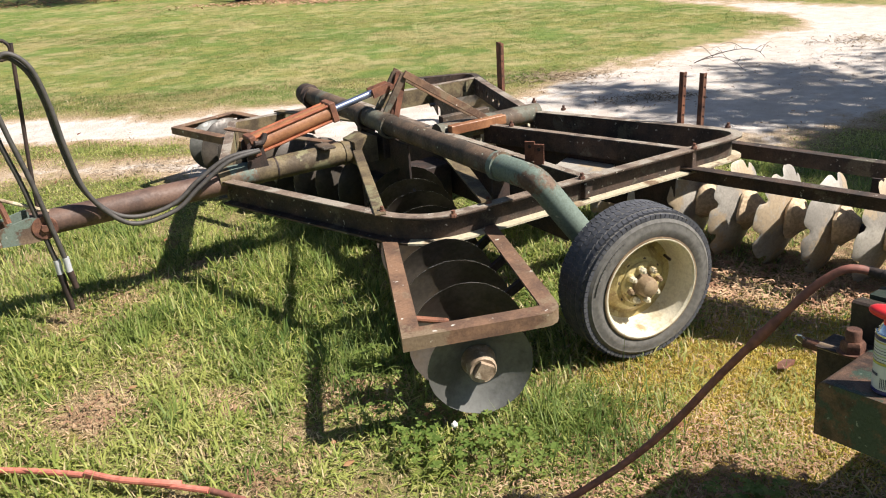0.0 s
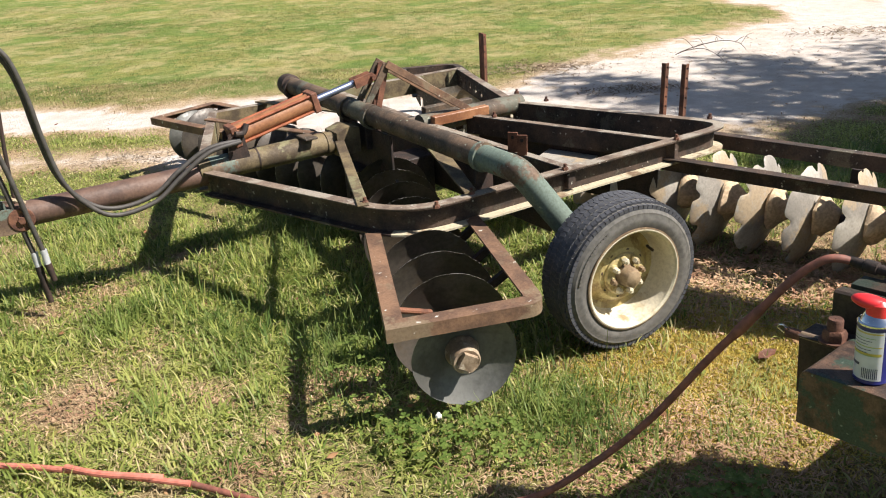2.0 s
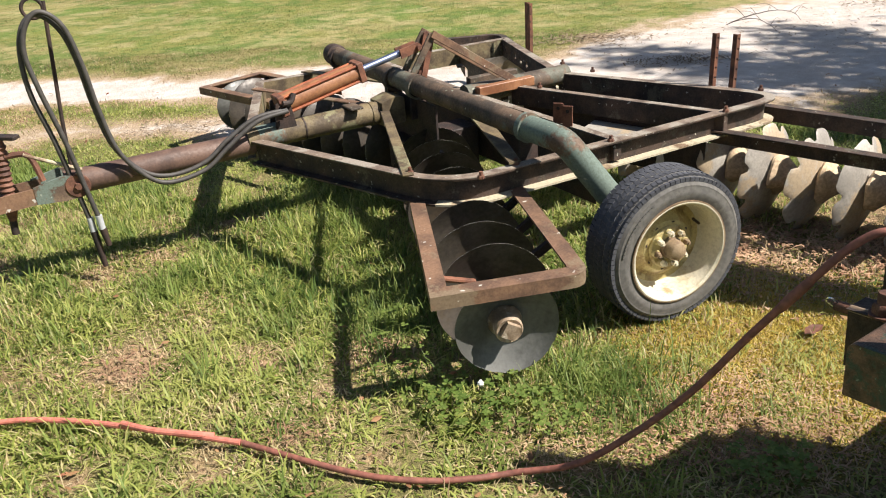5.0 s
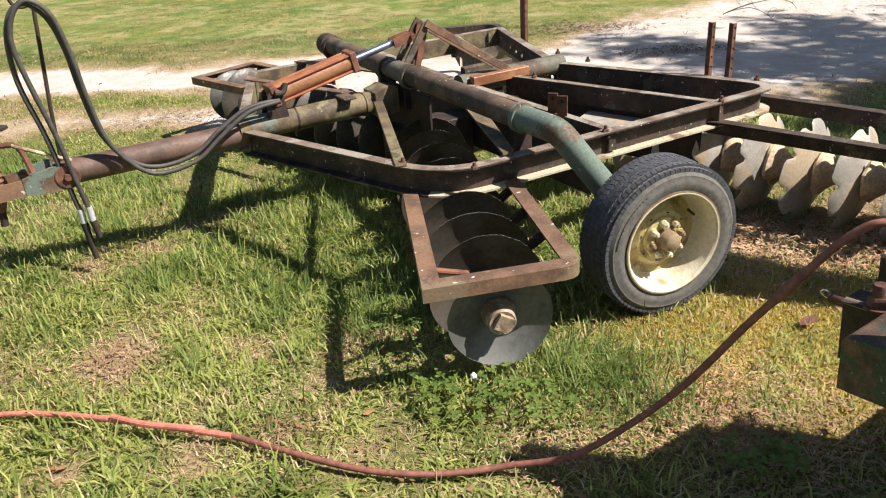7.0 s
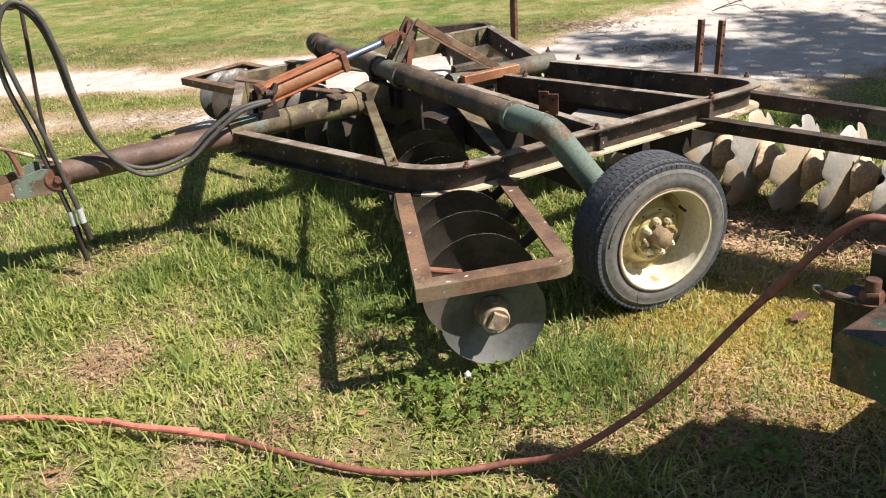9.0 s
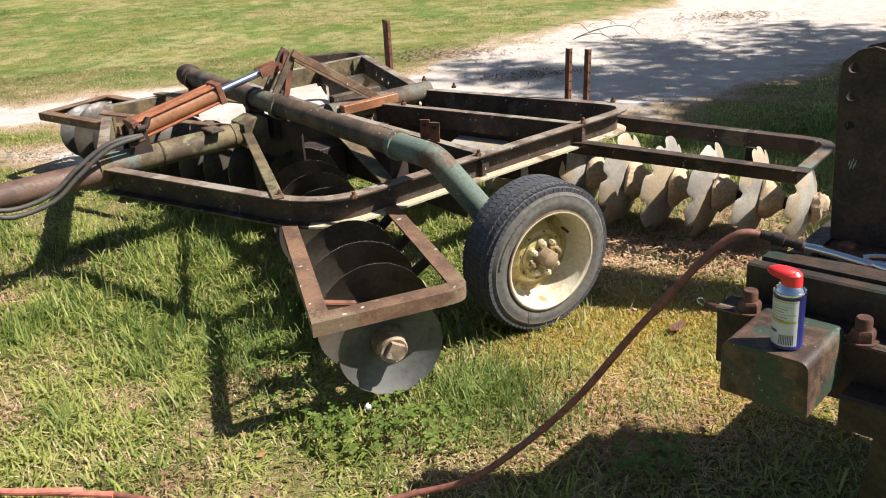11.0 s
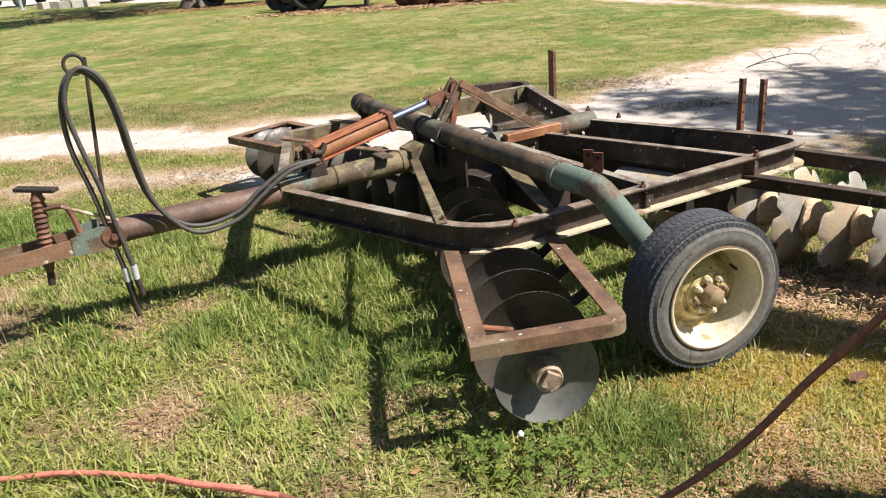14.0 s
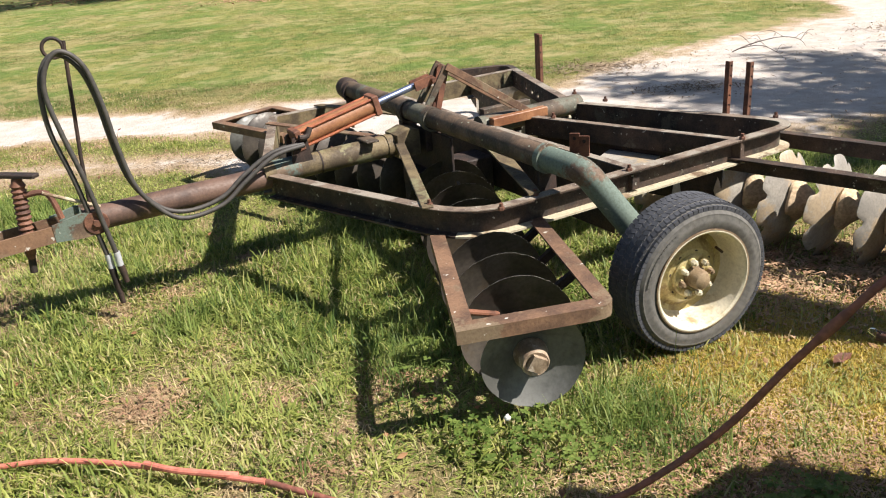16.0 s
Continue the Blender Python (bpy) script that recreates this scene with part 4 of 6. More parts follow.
# upright plate behind it, with a flange at the back
bm = extrude(bmesh.new(), [(0, 0), (0, -0.105), (-0.012, -0.105), (-0.012, -0.013), (-0.045, -0.013), (-0.045, -0.002), (-0.006, 0.004)], [(-0.04, 0.070, 0.905), (0.44, 0.070, 0.905)])
part("upright_channel", bm, GREENBAR, toolbar, "dark green channel")
bm = extrude(bmesh.new(), [(0, 0), (0, -0.16), (-0.012, -0.16), (-0.012, -0.012), (-0.06, -0.012), (-0.06, 0)], [(-0.03, 0.128, 0.908), (0.46, 0.128, 0.908)])
part("rear_angle_bar", bm, GREENBAR, toolbar)
bar("under_bar", -0.07, 0.445, 0.012, 0.10, 0.655, 0.715, BLACKIRON)
for x, d in ((-0.002, -0.0), (0.243, 0.0)):
    bm = bmesh.new()
    up = Matrix.Translation((x, d + 0.012, 0.816)) @ pose(0, 0, 0, 0, -90, 0)
    hexbolt(bm, up, 0.0255, 0.03)
    lathe(bm, [(0.001, 0.056), (0.015, 0.056), (0.017, 0.052), (0.017, 0.02)], up, 14)
    lathe(bm, [(0.001, 0.005), (0.032, 0.005), (0.032, 0.0)], up, 20)
    part("clamp_bolt", bm, DARKRUST, toolbar, "rusty bolt with square nut")
bm = bmesh.new()
face = Matrix.Translation((0.352, 0.070, 0.862)) @ pose(0, 0, 0, 0, 0, -90)
hexbolt(bm, face, 0.024, 0.02)
large_bolt = part("large_bolt", bm, GREENCAP, toolbar, "green-painted hex bolt on a round washer")
part("washer", lathe(bmesh.new(), [(0.001, 0.004), (0.034, 0.004), (0.034, 0.0)], face, 20), BLACKIRON, large_bolt, "dark round washer")
bm = bmesh.new()
tube(bm, [(-0.115, 0.02, 0.80), (-0.03, 0.02, 0.80)], 0.013, 12)
part("bar_pin", bm, DARKRUST, toolbar)
part("pin_clip", tube(bmesh.new(), smooth_path([(-0.10, 0.02, 0.80), (-0.118, 0.005, 0.822), (-0.13, 0.005, 0.812), (-0.108, 0.02, 0.79)], 5), 0.002, 6), CHROME, toolbar)

# bent sheet box on the bar's front
def hood_arc(x, z, r, a0, a1):
    return [(x + r * math.cos(radians(a0 + (a1 - a0) * k / 6)), z + r * math.sin(radians(a0 + (a1 - a0) * k / 6))) for k in range(7)]


outer = [(0.03, 0.722)] + hood_arc(0.05, 0.827, 0.018, 180, 90) + hood_arc(0.192, 0.825, 0.02, 90, 0) + [(0.216, 0.722)]
inner = [(0.212, 0.722)] + hood_arc(0.192, 0.825, 0.016, 0, 90) + hood_arc(0.05, 0.827, 0.014, 90, 180) + [(0.034, 0.722)]
part("box_hood", plate(bmesh.new(), outer + inner, 0.187, Matrix.Translation((0, -0.097, 0))), GREENCAP, toolbar, "worn green bent-sheet hood")
part("box_front", bevelled(plate(bmesh.new(), [(x + (0.002 if x < 0.1 else -0.002), z - 0.001) for x, z in outer], 0.005, Matrix.Translation((0, -0.1885, 0))), 0.001), GREENCAP, toolbar)

# cross beams under the tower
# deck plate and lower deck run on unseen to shade the grass below
bar("deck_plate", 0.03, 0.43, 0.20, 0.84, 0.845, 0.857, GREENCAP, "flat green deck plate")
bar("side_panel", 0.48, 1.15, 0.17, 0.185, 0.12, 0.70, SHANK, "brown sheet side panel")
bar("lower_deck", 0.12, 1.35, 0.20, 1.2, 0.60, 0.612, SHANK, "brown sheet deck, stretched out of sight to shade the grass")
bar("rear_panel", 0.05, 0.50, 0.80, 0.815, 0.35, 0.84, BLACKIRON)
bm = extrude(bmesh.new(), channel(0.11, 0.05, 0.009), [(0.435, 0.12, 0.885), (0.435, 1.0, 0.885)])
part("cross_channel", bm, TEAL, toolbar, "rusty teal channel")
bm = extrude(bmesh.new(), channel(0.11, 0.05, 0.009), [(-0.01, 0.72, 0.885), (-0.01, 0.16, 0.885)])
part("cross_channel", bm, GREENBAR, toolbar)
bar("side_timber", 0.47, 0.56, 0.16, 0.98, 0.80, 0.88, FLANGE, "pale weathered timber")
bar("far_bar", 0.33, 1.2, 0.86, 0.95, 0.90, 1.02, GREENBAR)
# unseen frame added behind the toolbar to cast the shadow beside the wheel
bar("shadow_link", 0.86, 0.94, 0.95, 2.44, 0.86, 0.95, GREENBAR)
bar("shadow_post", 0.46, 0.54, 2.36, 2.44, 0.0, 2.0, BLACKIRON)
bar("shadow_cross", 0.50, 0.92, 2.37, 2.43, 0.87, 0.94, GREENBAR)
bm = bmesh.new()
for z in (2.0, 2.03):
    bm.faces.new([bm.verts.new((x, d, z)) for x, d in ((-0.02, 2.45), (0.2, 2.03), (0.98, 2.55), (0.86, 2.8))])
bmesh.ops.bridge_loops(bm, edges=bm.edges)
part("shadow_panel", bm, GREENBAR, toolbar, "unseen steel panel added to cast a shadow on the grass")
bm = bmesh.new()
hexbolt(bm, Matrix.Translation((0.37, 0.905, 1.02)) @ pose(0, 0, 0, 0, -90, 0), 0.02, 0.03)
part("clamp_bolt", bm, RUST, toolbar)

# hitch tower
TOWER = [(0.033, 0.881), (0.022, 1.29), (0.027, 1.327), (0.059, 1.356), (0.092, 1.364), (0.116, 1.358), (0.138, 1.34), (0.162, 1.301), (0.302, 1.116), (0.389, 0.951), (0.374, 0.854)]
for k, d in enumerate((0.388, 0.462)):
    outline = TOWER if k == 0 else TOWER[:8] + [(0.325, 1.105), (0.42, 0.985), (0.53, 0.925), (0.56, 0.854)]
    bm = pierced_plate(outline, ((0.051, 1.315, 0.0125), (0.051, 1.248, 0.0115), (0.054, 1.178, 0.0115)), 0.013, Matrix.Translation((0.0, d, 0)))
    tower = part("tower_plate", bm, BLACKIRON, toolbar, "tall dark rust-brown hitch plate")
    bm = bmesh.new()
    box(bm, (0.22, d - 0.045, 0.872), (0.36, 0.09, 0.012))
    part("foot_flange", bevelled(bm, 0.003), DARKRUST, tower, "reddish rusty foot flange")
    for x in (0.09, 0.205, 0.315):
        bm = bmesh.new()
        hexbolt(bm, Matrix.Translation((x, d - 0.05, 0.878)) @ pose(0, 0, 0, 0, -90, 0), 0.022, 0.016)
        part("foot_bolt", bm, RUST, tower)
    if k == 0:
        DECAL = plain("worn_teal_decal", (0.05, 0.11, 0.095), 0.6, grain=0.5, scale=25)
        PALE = plain("pale_decal_print", (0.32, 0.36, 0.32), 0.6)
        for ox, oz, size, seed in ((0.205, 1.015, 0.03, 4), (0.215, 1.052, 0.02, 7), (0.268, 1.04, 0.016, 11), (0.19, 0.99, 0.01, 13), (0.262, 1.012, 0.008, 17)):
            rnd = random.Random(seed)
            ragged = [(ox + size * rnd.uniform(0.55, 1.15) * math.cos(a), oz + size * rnd.uniform(0.5, 1.0) * math.sin(a)) for a in (2 * math.pi * q / 19 for q in range(19))]
            part("worn_decal", plate(bmesh.new(), ragged, 0.001, Matrix.Translation((0, d - 0.0072, 0.0))), DECAL, tower, "flaking teal paint patch")
        for n in range(5):
            bm = bmesh.new()
            box(bm, (0, 0, 0), (0.0016, 0.0008, 0.012 + 0.006 * (n % 3)), pose(0.062 + 0.0035 * n, d - 0.0071, 1.085 - 0.007 * (n % 2), 0, 12, 0))
            part("paint_scratch", bm, PALE, tower, "pale scratch")
        for n in range(4):
            bm = bmesh.new()
            box(bm, (0.196 + 0.011 * n, d - 0.0082, 1.012), (0.005, 0.001, 0.008))
            part("print_bar", bm, PALE, tower)
bm = tube(bmesh.new(), smooth_path([(0.075, 0.33, 0.87), (0.10, 0.33, 0.84), (0.14, 0.335, 0.845), (0.16, 0.34, 0.80)], 4), 0.02, 10)
part("tower_hook", bm, BLACKIRON, toolbar)

# shank and clamps
bm = bmesh.new()
m = Matrix.Translation((0.35, 0.06, 0.66)) @ pose(0, 0, 0, 0, 6, 0)
box(bm, (0, 0, -0.32), (0.125, 0.03, 0.68), m)
part("shank", bevelled(bm, 0.004), SHANK, toolbar, "tan flat shank reaching the grass")
bm = extrude(bmesh.new(), [(0.06, 0.004), (0.066, -0.004), (0.066, -0.075), (0.056, -0.075), (0.056, -0.008), (-0.005, -0.008), (-0.005, 0.004)], [(0.235, 0.0, 0.715), (0.475, 0.0, 0.715)])
lower = part("lower_angle_bar", bm, BLACKIRON, toolbar, "rust-brown lower angle bar")
for x, d, z in ((0.455, -0.035, 0.722), (0.468, 0.05, 0.775)):
    bm = plate(bmesh.new(), [(-0.05, -0.004), (0.03, -0.004), (0.034, -0.012), (0.034, -0.11), (0.026, -0.11), (0.024, -0.02), (-0.03, -0.022)], 0.05, Matrix.Translation((x, d, z)))
    part("cut_bar_end", bevelled(bm, 0.003), RUST, lower, "orange-rusted cut end")
for k in (0, 1):
    bm = bmesh.new()
    m = Matrix.Translation((0.2 + 0.1 * k, 0.74, 0.85))
    box(bm, (0, 0, -0.43), (0.03, 0.1, 0.86), m)
    part("rear_leg", bevelled(bm, 0.004), BLACKIRON, toolbar)

# ---- spray can ----
CAN = TOOLBAR @ Matrix.Translation((0.145, -0.138, 0.8455))
can = thing("spray_can", "blue and white spray can with a red tilting nozzle cap", "spray can", CAN)
upx = pose(0, 0, 0, 0, -90, 0)
CANBLUE = plain("can_blue", (0.018, 0.02, 0.14), 0.3, grain=0.1, bump=0.02)
CANWHITE = plain("can_label_white", (0.55, 0.57, 0.6), 0.35, grain=0.06, bump=0.02)
CANRED = plain("can_red", (0.62, 0.03, 0.035), 0.35, grain=0.1, bump=0.02)
YELLOW = plain("label_yellow", (0.5, 0.42, 0.08), 0.4)
INK = plain("label_ink", (0.04, 0.05, 0.09), 0.5)
GREENINK = plain("label_green", (0.25, 0.4, 0.16), 0.5)
part("can_body", lathe(bmesh.new(), [(0.001, 0.0), (0.029, 0.0), (0.0315, 0.004), (0.0305, 0.007), (0.0305, 0.116), (0.0315, 0.118), (0.0315, 0.121)], upx, 40), CANBLUE, can)
part("can_shoulder", lathe(bmesh.new(), [(0.0315, 0.120), (0.0315, 0.124), (0.030, 0.126), (0.028, 0.124), (0.021, 0.138), (0.017, 0.141), (0.001, 0.141)], upx, 40), CHROME, can, "bare metal shoulder")


def wrap(name, a0, a1, z0, z1, r, mat, parent):
    bm, n = bmesh.new(), 14
    lo, hi = [[bm.verts.new((r * math.cos(a0 + (a1 - a0) * k / n), r * math.sin(a0 + (a1 - a0) * k / n), z)) for k in range(n + 1)] for z in (z0, z1)]
    for k in range(n):
        bm.faces.new((lo[k], lo[k + 1], hi[k + 1], hi[k]))
    return part(name, bm, mat, parent)


label_ob = wrap("label", radians(192), radians(328), 0.010, 0.112, 0.0309, CANWHITE, can)
for k, (z, h) in enumerate(((0.107, 0.003), (0.062, 0.004), (0.080, 0.002), (0.066, 0.002))):
    wrap("label_stripe", radians(200), radians(322), z, z + h, 0.0312, YELLOW, label_ob)
for k in range(7):
    wrap("print_bar", radians(215), radians(300 - (k % 3) * 12), 0.098 - 0.006 * k, 0.0993 - 0.006 * k, 0.0313, GREENINK if k % 3 == 0 else INK, label_ob)
wrap("print_block", radians(215), radians(252), 0.038, 0.044, 0.0313, INK, label_ob)
for k in range(9):
    wrap("barcode_bar", radians(262 + 6 * k), radians(265 + 6 * k), 0.014, 0.036, 0.0313, INK, label_ob)
bm = bmesh.new()
bmesh.ops.create_uvsphere(bm, u_segments=28, v_segments=14, radius=1, matrix=pose(-0.0115, 0, 0.1605, 0, 9, 0) @ Matrix.Diagonal((0.034, 0.0195, 0.0135, 1)))
lathe(bm, [(0.001, 0.136), (0.0205, 0.136), (0.0205, 0.146), (0.0195, 0.160), (0.012, 0.167), (0.001, 0.168)], pose(0.002, 0, 0) @ upx, 28)
bmesh.ops.rotate(bm, cent=(0, 0, 0), matrix=Matrix.Rotation(radians(18), 3, "Z"), verts=bm.verts)
part("spray_nozzle_cap", bm, CANRED, can, "red tilting spray cap")

# ---- air hose and blow gun ----
air = thing("air_hose", "red-brown rubber air hose arching from the grass to the toolbar", "hose", Matrix())
LIFT = [(-0.9, 2.07, 0.03), (-0.49, 1.90, 0.03), (-0.27, 1.85, 0.03), (-0.1, 1.85, 0.03), (0.05, 1.862, 0.04), (0.23, 1.82, 0.105), (0.394, 1.781, 0.25), (0.534, 1.745, 0.415), (0.66, 1.713, 0.61), (0.756, 1.69, 0.745), (0.828, 1.67, 0.848), (0.876, 1.655, 0.9), (0.91, 1.643, 0.919), (0.95, 1.635, 0.914)]
part("hose_line", tube(bmesh.new(), smooth_path(LIFT, 8), 0.0105, 12), AIRHOSE, air)
part("hose_sleeve", tube(bmesh.new(), smooth_path([(0.713, 1.699, 0.686), (0.748, 1.692, 0.734), (0.777, 1.684, 0.776)], 4), [0.011, 0.0125, 0.0135, 0.014, 0.014, 0.0135, 0.013, 0.012, 0.011], 12), AIRHOSE, air)
gun = thing("blow_gun", "chrome air blow gun lying on the toolbar", "blow gun", Matrix())
G0, G1 = Vector((0.95, 1.635, 0.914)), Vector((1.16, 1.372, 0.903))
gm = along(G0, G1)
part("hose_fitting", lathe(bmesh.new(), [(0.001, 0.0), (0.012, 0.0), (0.012, 0.03), (0.016, 0.032), (0.016, 0.06), (0.012, 0.062), (0.012, 0.085), (0.015, 0.087), (0.015, 0.105), (0.001, 0.105)], gm, 14), BLACKIRON, gun)
part("handle", tube(bmesh.new(), smooth_path([gm @ Vector((0.10, 0, 0)), gm @ Vector((0.16, 0, 0.002)), gm @ Vector((0.24, 0, 0.0)), gm @ Vector((0.30, 0, -0.004)), gm @ Vector((0.345, 0, -0.012))], 4), [0.008, 0.009, 0.01, 0.011, 0.011, 0.011, 0.012, 0.012, 0.013, 0.014, 0.014, 0.014, 0.013, 0.011, 0.009, 0.006, 0.004], 14), CHROME, gun, "polished chrome body")
bm = bmesh.new()
bmesh.ops.create_icosphere(bm, subdivisions=3, radius=1, matrix=gm @ Matrix.Translation((0.305, 0.0, 0.004)) @ Matrix.Diagonal((0.058, 0.022, 0.017, 1)))
part("gun_body", bm, CHROME, gun, "polished flattened chrome head")
part("lever", tube(bmesh.new(), smooth_path([gm @ Vector((0.235, 0.004, 0.014)), gm @ Vector((0.27, 0.004, 0.027)), gm @ Vector((0.31, 0.004, 0.028)), gm @ Vector((0.352, 0.004, 0.008))], 5), 0.006, 8), CHROME, gun)

# rest of the air hose, the light on it put into a pink colour
pink = thing("lit_air_hose_run", "the air hose's run in the grass, coloured pink for overhead light", "hose", Matrix())
PINK = [(-3.6, 2.0, 0.035), (-2.6, 2.16, 0.035), (-1.93, 2.2, 0.035), (-1.73, 2.215, 0.04), (-1.51, 2.195, 0.04), (-1.23, 2.13, 0.045), (-0.88, 2.055, 0.035)]
part("hose_line", tube(bmesh.new(), smooth_path(PINK, 10), 0.0105, 10), LIT_AIRHOSE, pink)
part("hose_loop", tube(bmesh.new(), smooth_path([(-1.33, 2.155, 0.055), (-1.2, 2.105, 0.06), (-1.06, 2.085, 0.055), (-0.98, 2.09, 0.04)], 8), 0.0115, 10), LIT_AIRHOSE, pink)


# ---- grass ----
def leaf_material(name, ramp, through=0.35, rough=0.5, patch=4.5, dark=0.6, mown=False):
    """Blades whose colour varies from one to the next, letting some light through."""
    m, nt, b = material(name)
    geo, cr = nt.nodes.new("ShaderNodeNewGeometry"), nt.nodes.new("ShaderNodeValToRGB")
    while len(cr.color_ramp.elements) < len(ramp):
        cr.color_ramp.elements.new(0.5)
    for e, (p, c) in zip(cr.color_ramp.elements, ramp):
        e.position, e.color = p, (*c, 1)
    nt.links.new(geo.outputs["Random Per Island"], cr.inputs[0])
    col = blend(nt, step(nt, noise_node(nt, 1.3, 4, 0.6), 0.4, 0.62, 0.0, 0.55), cr.outputs[0], (ramp[-2][1][0] * 0.95, ramp[-2][1][1], ramp[-2][1][2]))
    col = blend(nt, step(nt, noise_node(nt, patch, 3, 0.5, offset=5.0), 0.5, 0.68, 0.0, dark), col, tuple(c * 1.15 for c in ramp[0][1]))
    col = lawn_patches(nt, col) if mown else col
    nt.links.new(col, b.inputs["Base Color"])
    b.inputs["Roughness"].default_value, b.inputs["Specular IOR Level"].default_value = rough, 0.25
    lift, unit = nt.nodes.new("ShaderNodeVectorMath"), nt.nodes.new("ShaderNodeVectorMath")
    lift.inputs[1].default_value, unit.operation = (0, 0, 1.8 if mown else 0.45), "NORMALIZE"
    nt.links.new(geo.outputs["Normal"], lift.inputs[0])
    nt.links.new(lift.outputs[0], unit.inputs[0])
    nt.links.new(unit.outputs[0], b.inputs["Normal"])
    tr, mx, out = nt.nodes.new("ShaderNodeBsdfTranslucent"), nt.nodes.new("ShaderNodeMixShader"), nt.nodes["Material Output"]
    nt.links.new(col, tr.inputs[0])
    mx.inputs[0].default_value = through
    nt.links.new(b.outputs[0], mx.inputs[1])
    nt.links.new(tr.outputs[0], mx.inputs[2])
    nt.links.new(mx.outputs[0], out.inputs[0])
    return m


GREENS = leaf_material("grass_blade", [(0.0, (0.127, 0.178, 0.038)), (0.3, (0.215, 0.275, 0.057)), (0.58, (0.335, 0.378, 0.088)), (0.82, (0.46, 0.46, 0.145)), (1.0, (0.6, 0.52, 0.29))], 0.42, patch=3.6, dark=0.8)
MOSS = leaf_material("moss_leaf", [(0.0, (0.17, 0.14, 0.028)), (0.3, (0.36, 0.3, 0.045)), (0.65, (0.54, 0.44, 0.075)), (0.85, (0.64, 0.47, 0.13)), (1.0, (0.55, 0.32, 0.2))], 0.35, dark=0.25)
LUSH = leaf_material("lush_blade", [(0.0, (0.06, 0.108, 0.025)), (0.4, (0.132, 0.2, 0.043)), (0.8, (0.25, 0.308, 0.078)), (1.0, (0.42, 0.42, 0.16))], 0.4)
FARGREENS = leaf_material("mown_blade", [(0.0, (0.085, 0.115, 0.028)), (0.3, (0.132, 0.157, 0.039)), (0.6, (0.185, 0.19, 0.055)), (0.85, (0.265, 0.235, 0.1)), (1.0, (0.37, 0.3, 0.165))], 0.4, 0.6, 0.8, 0.5, True)
FARLUSH = leaf_material("thick_mown_blade", [(0.0, (0.11, 0.18, 0.04)), (0.4, (0.15, 0.22, 0.05)), (0.8, (0.2, 0.265, 0.075)), (1.0, (0.3, 0.33, 0.13))], 0.4, 0.6, 0.8, 0.3, True)
STRAWS = leaf_material("dry_blade", [(0.0, (0.16, 0.1, 0.055)), (0.4, (0.32, 0.23, 0.12)), (0.8, (0.46, 0.36, 0.2)), (1.0, (0.55, 0.46, 0.3))], 0.15, 0.7)
THATCH = leaf_material("thatch_blade", [(0.0, (0.3, 0.2, 0.1)), (0.4, (0.45, 0.35, 0.18)), (0.8, (0.58, 0.47, 0.27)), (1.0, (0.66, 0.57, 0.38))], 0.2, 0.6)
CLOVERS = leaf_material("clover_leaf", [(0.0, (0.08, 0.135, 0.028)), (0.5, (0.15, 0.215, 0.045)), (0.85, (0.23, 0.29, 0.075)), (1.0, (0.3, 0.34, 0.11))], 0.4)


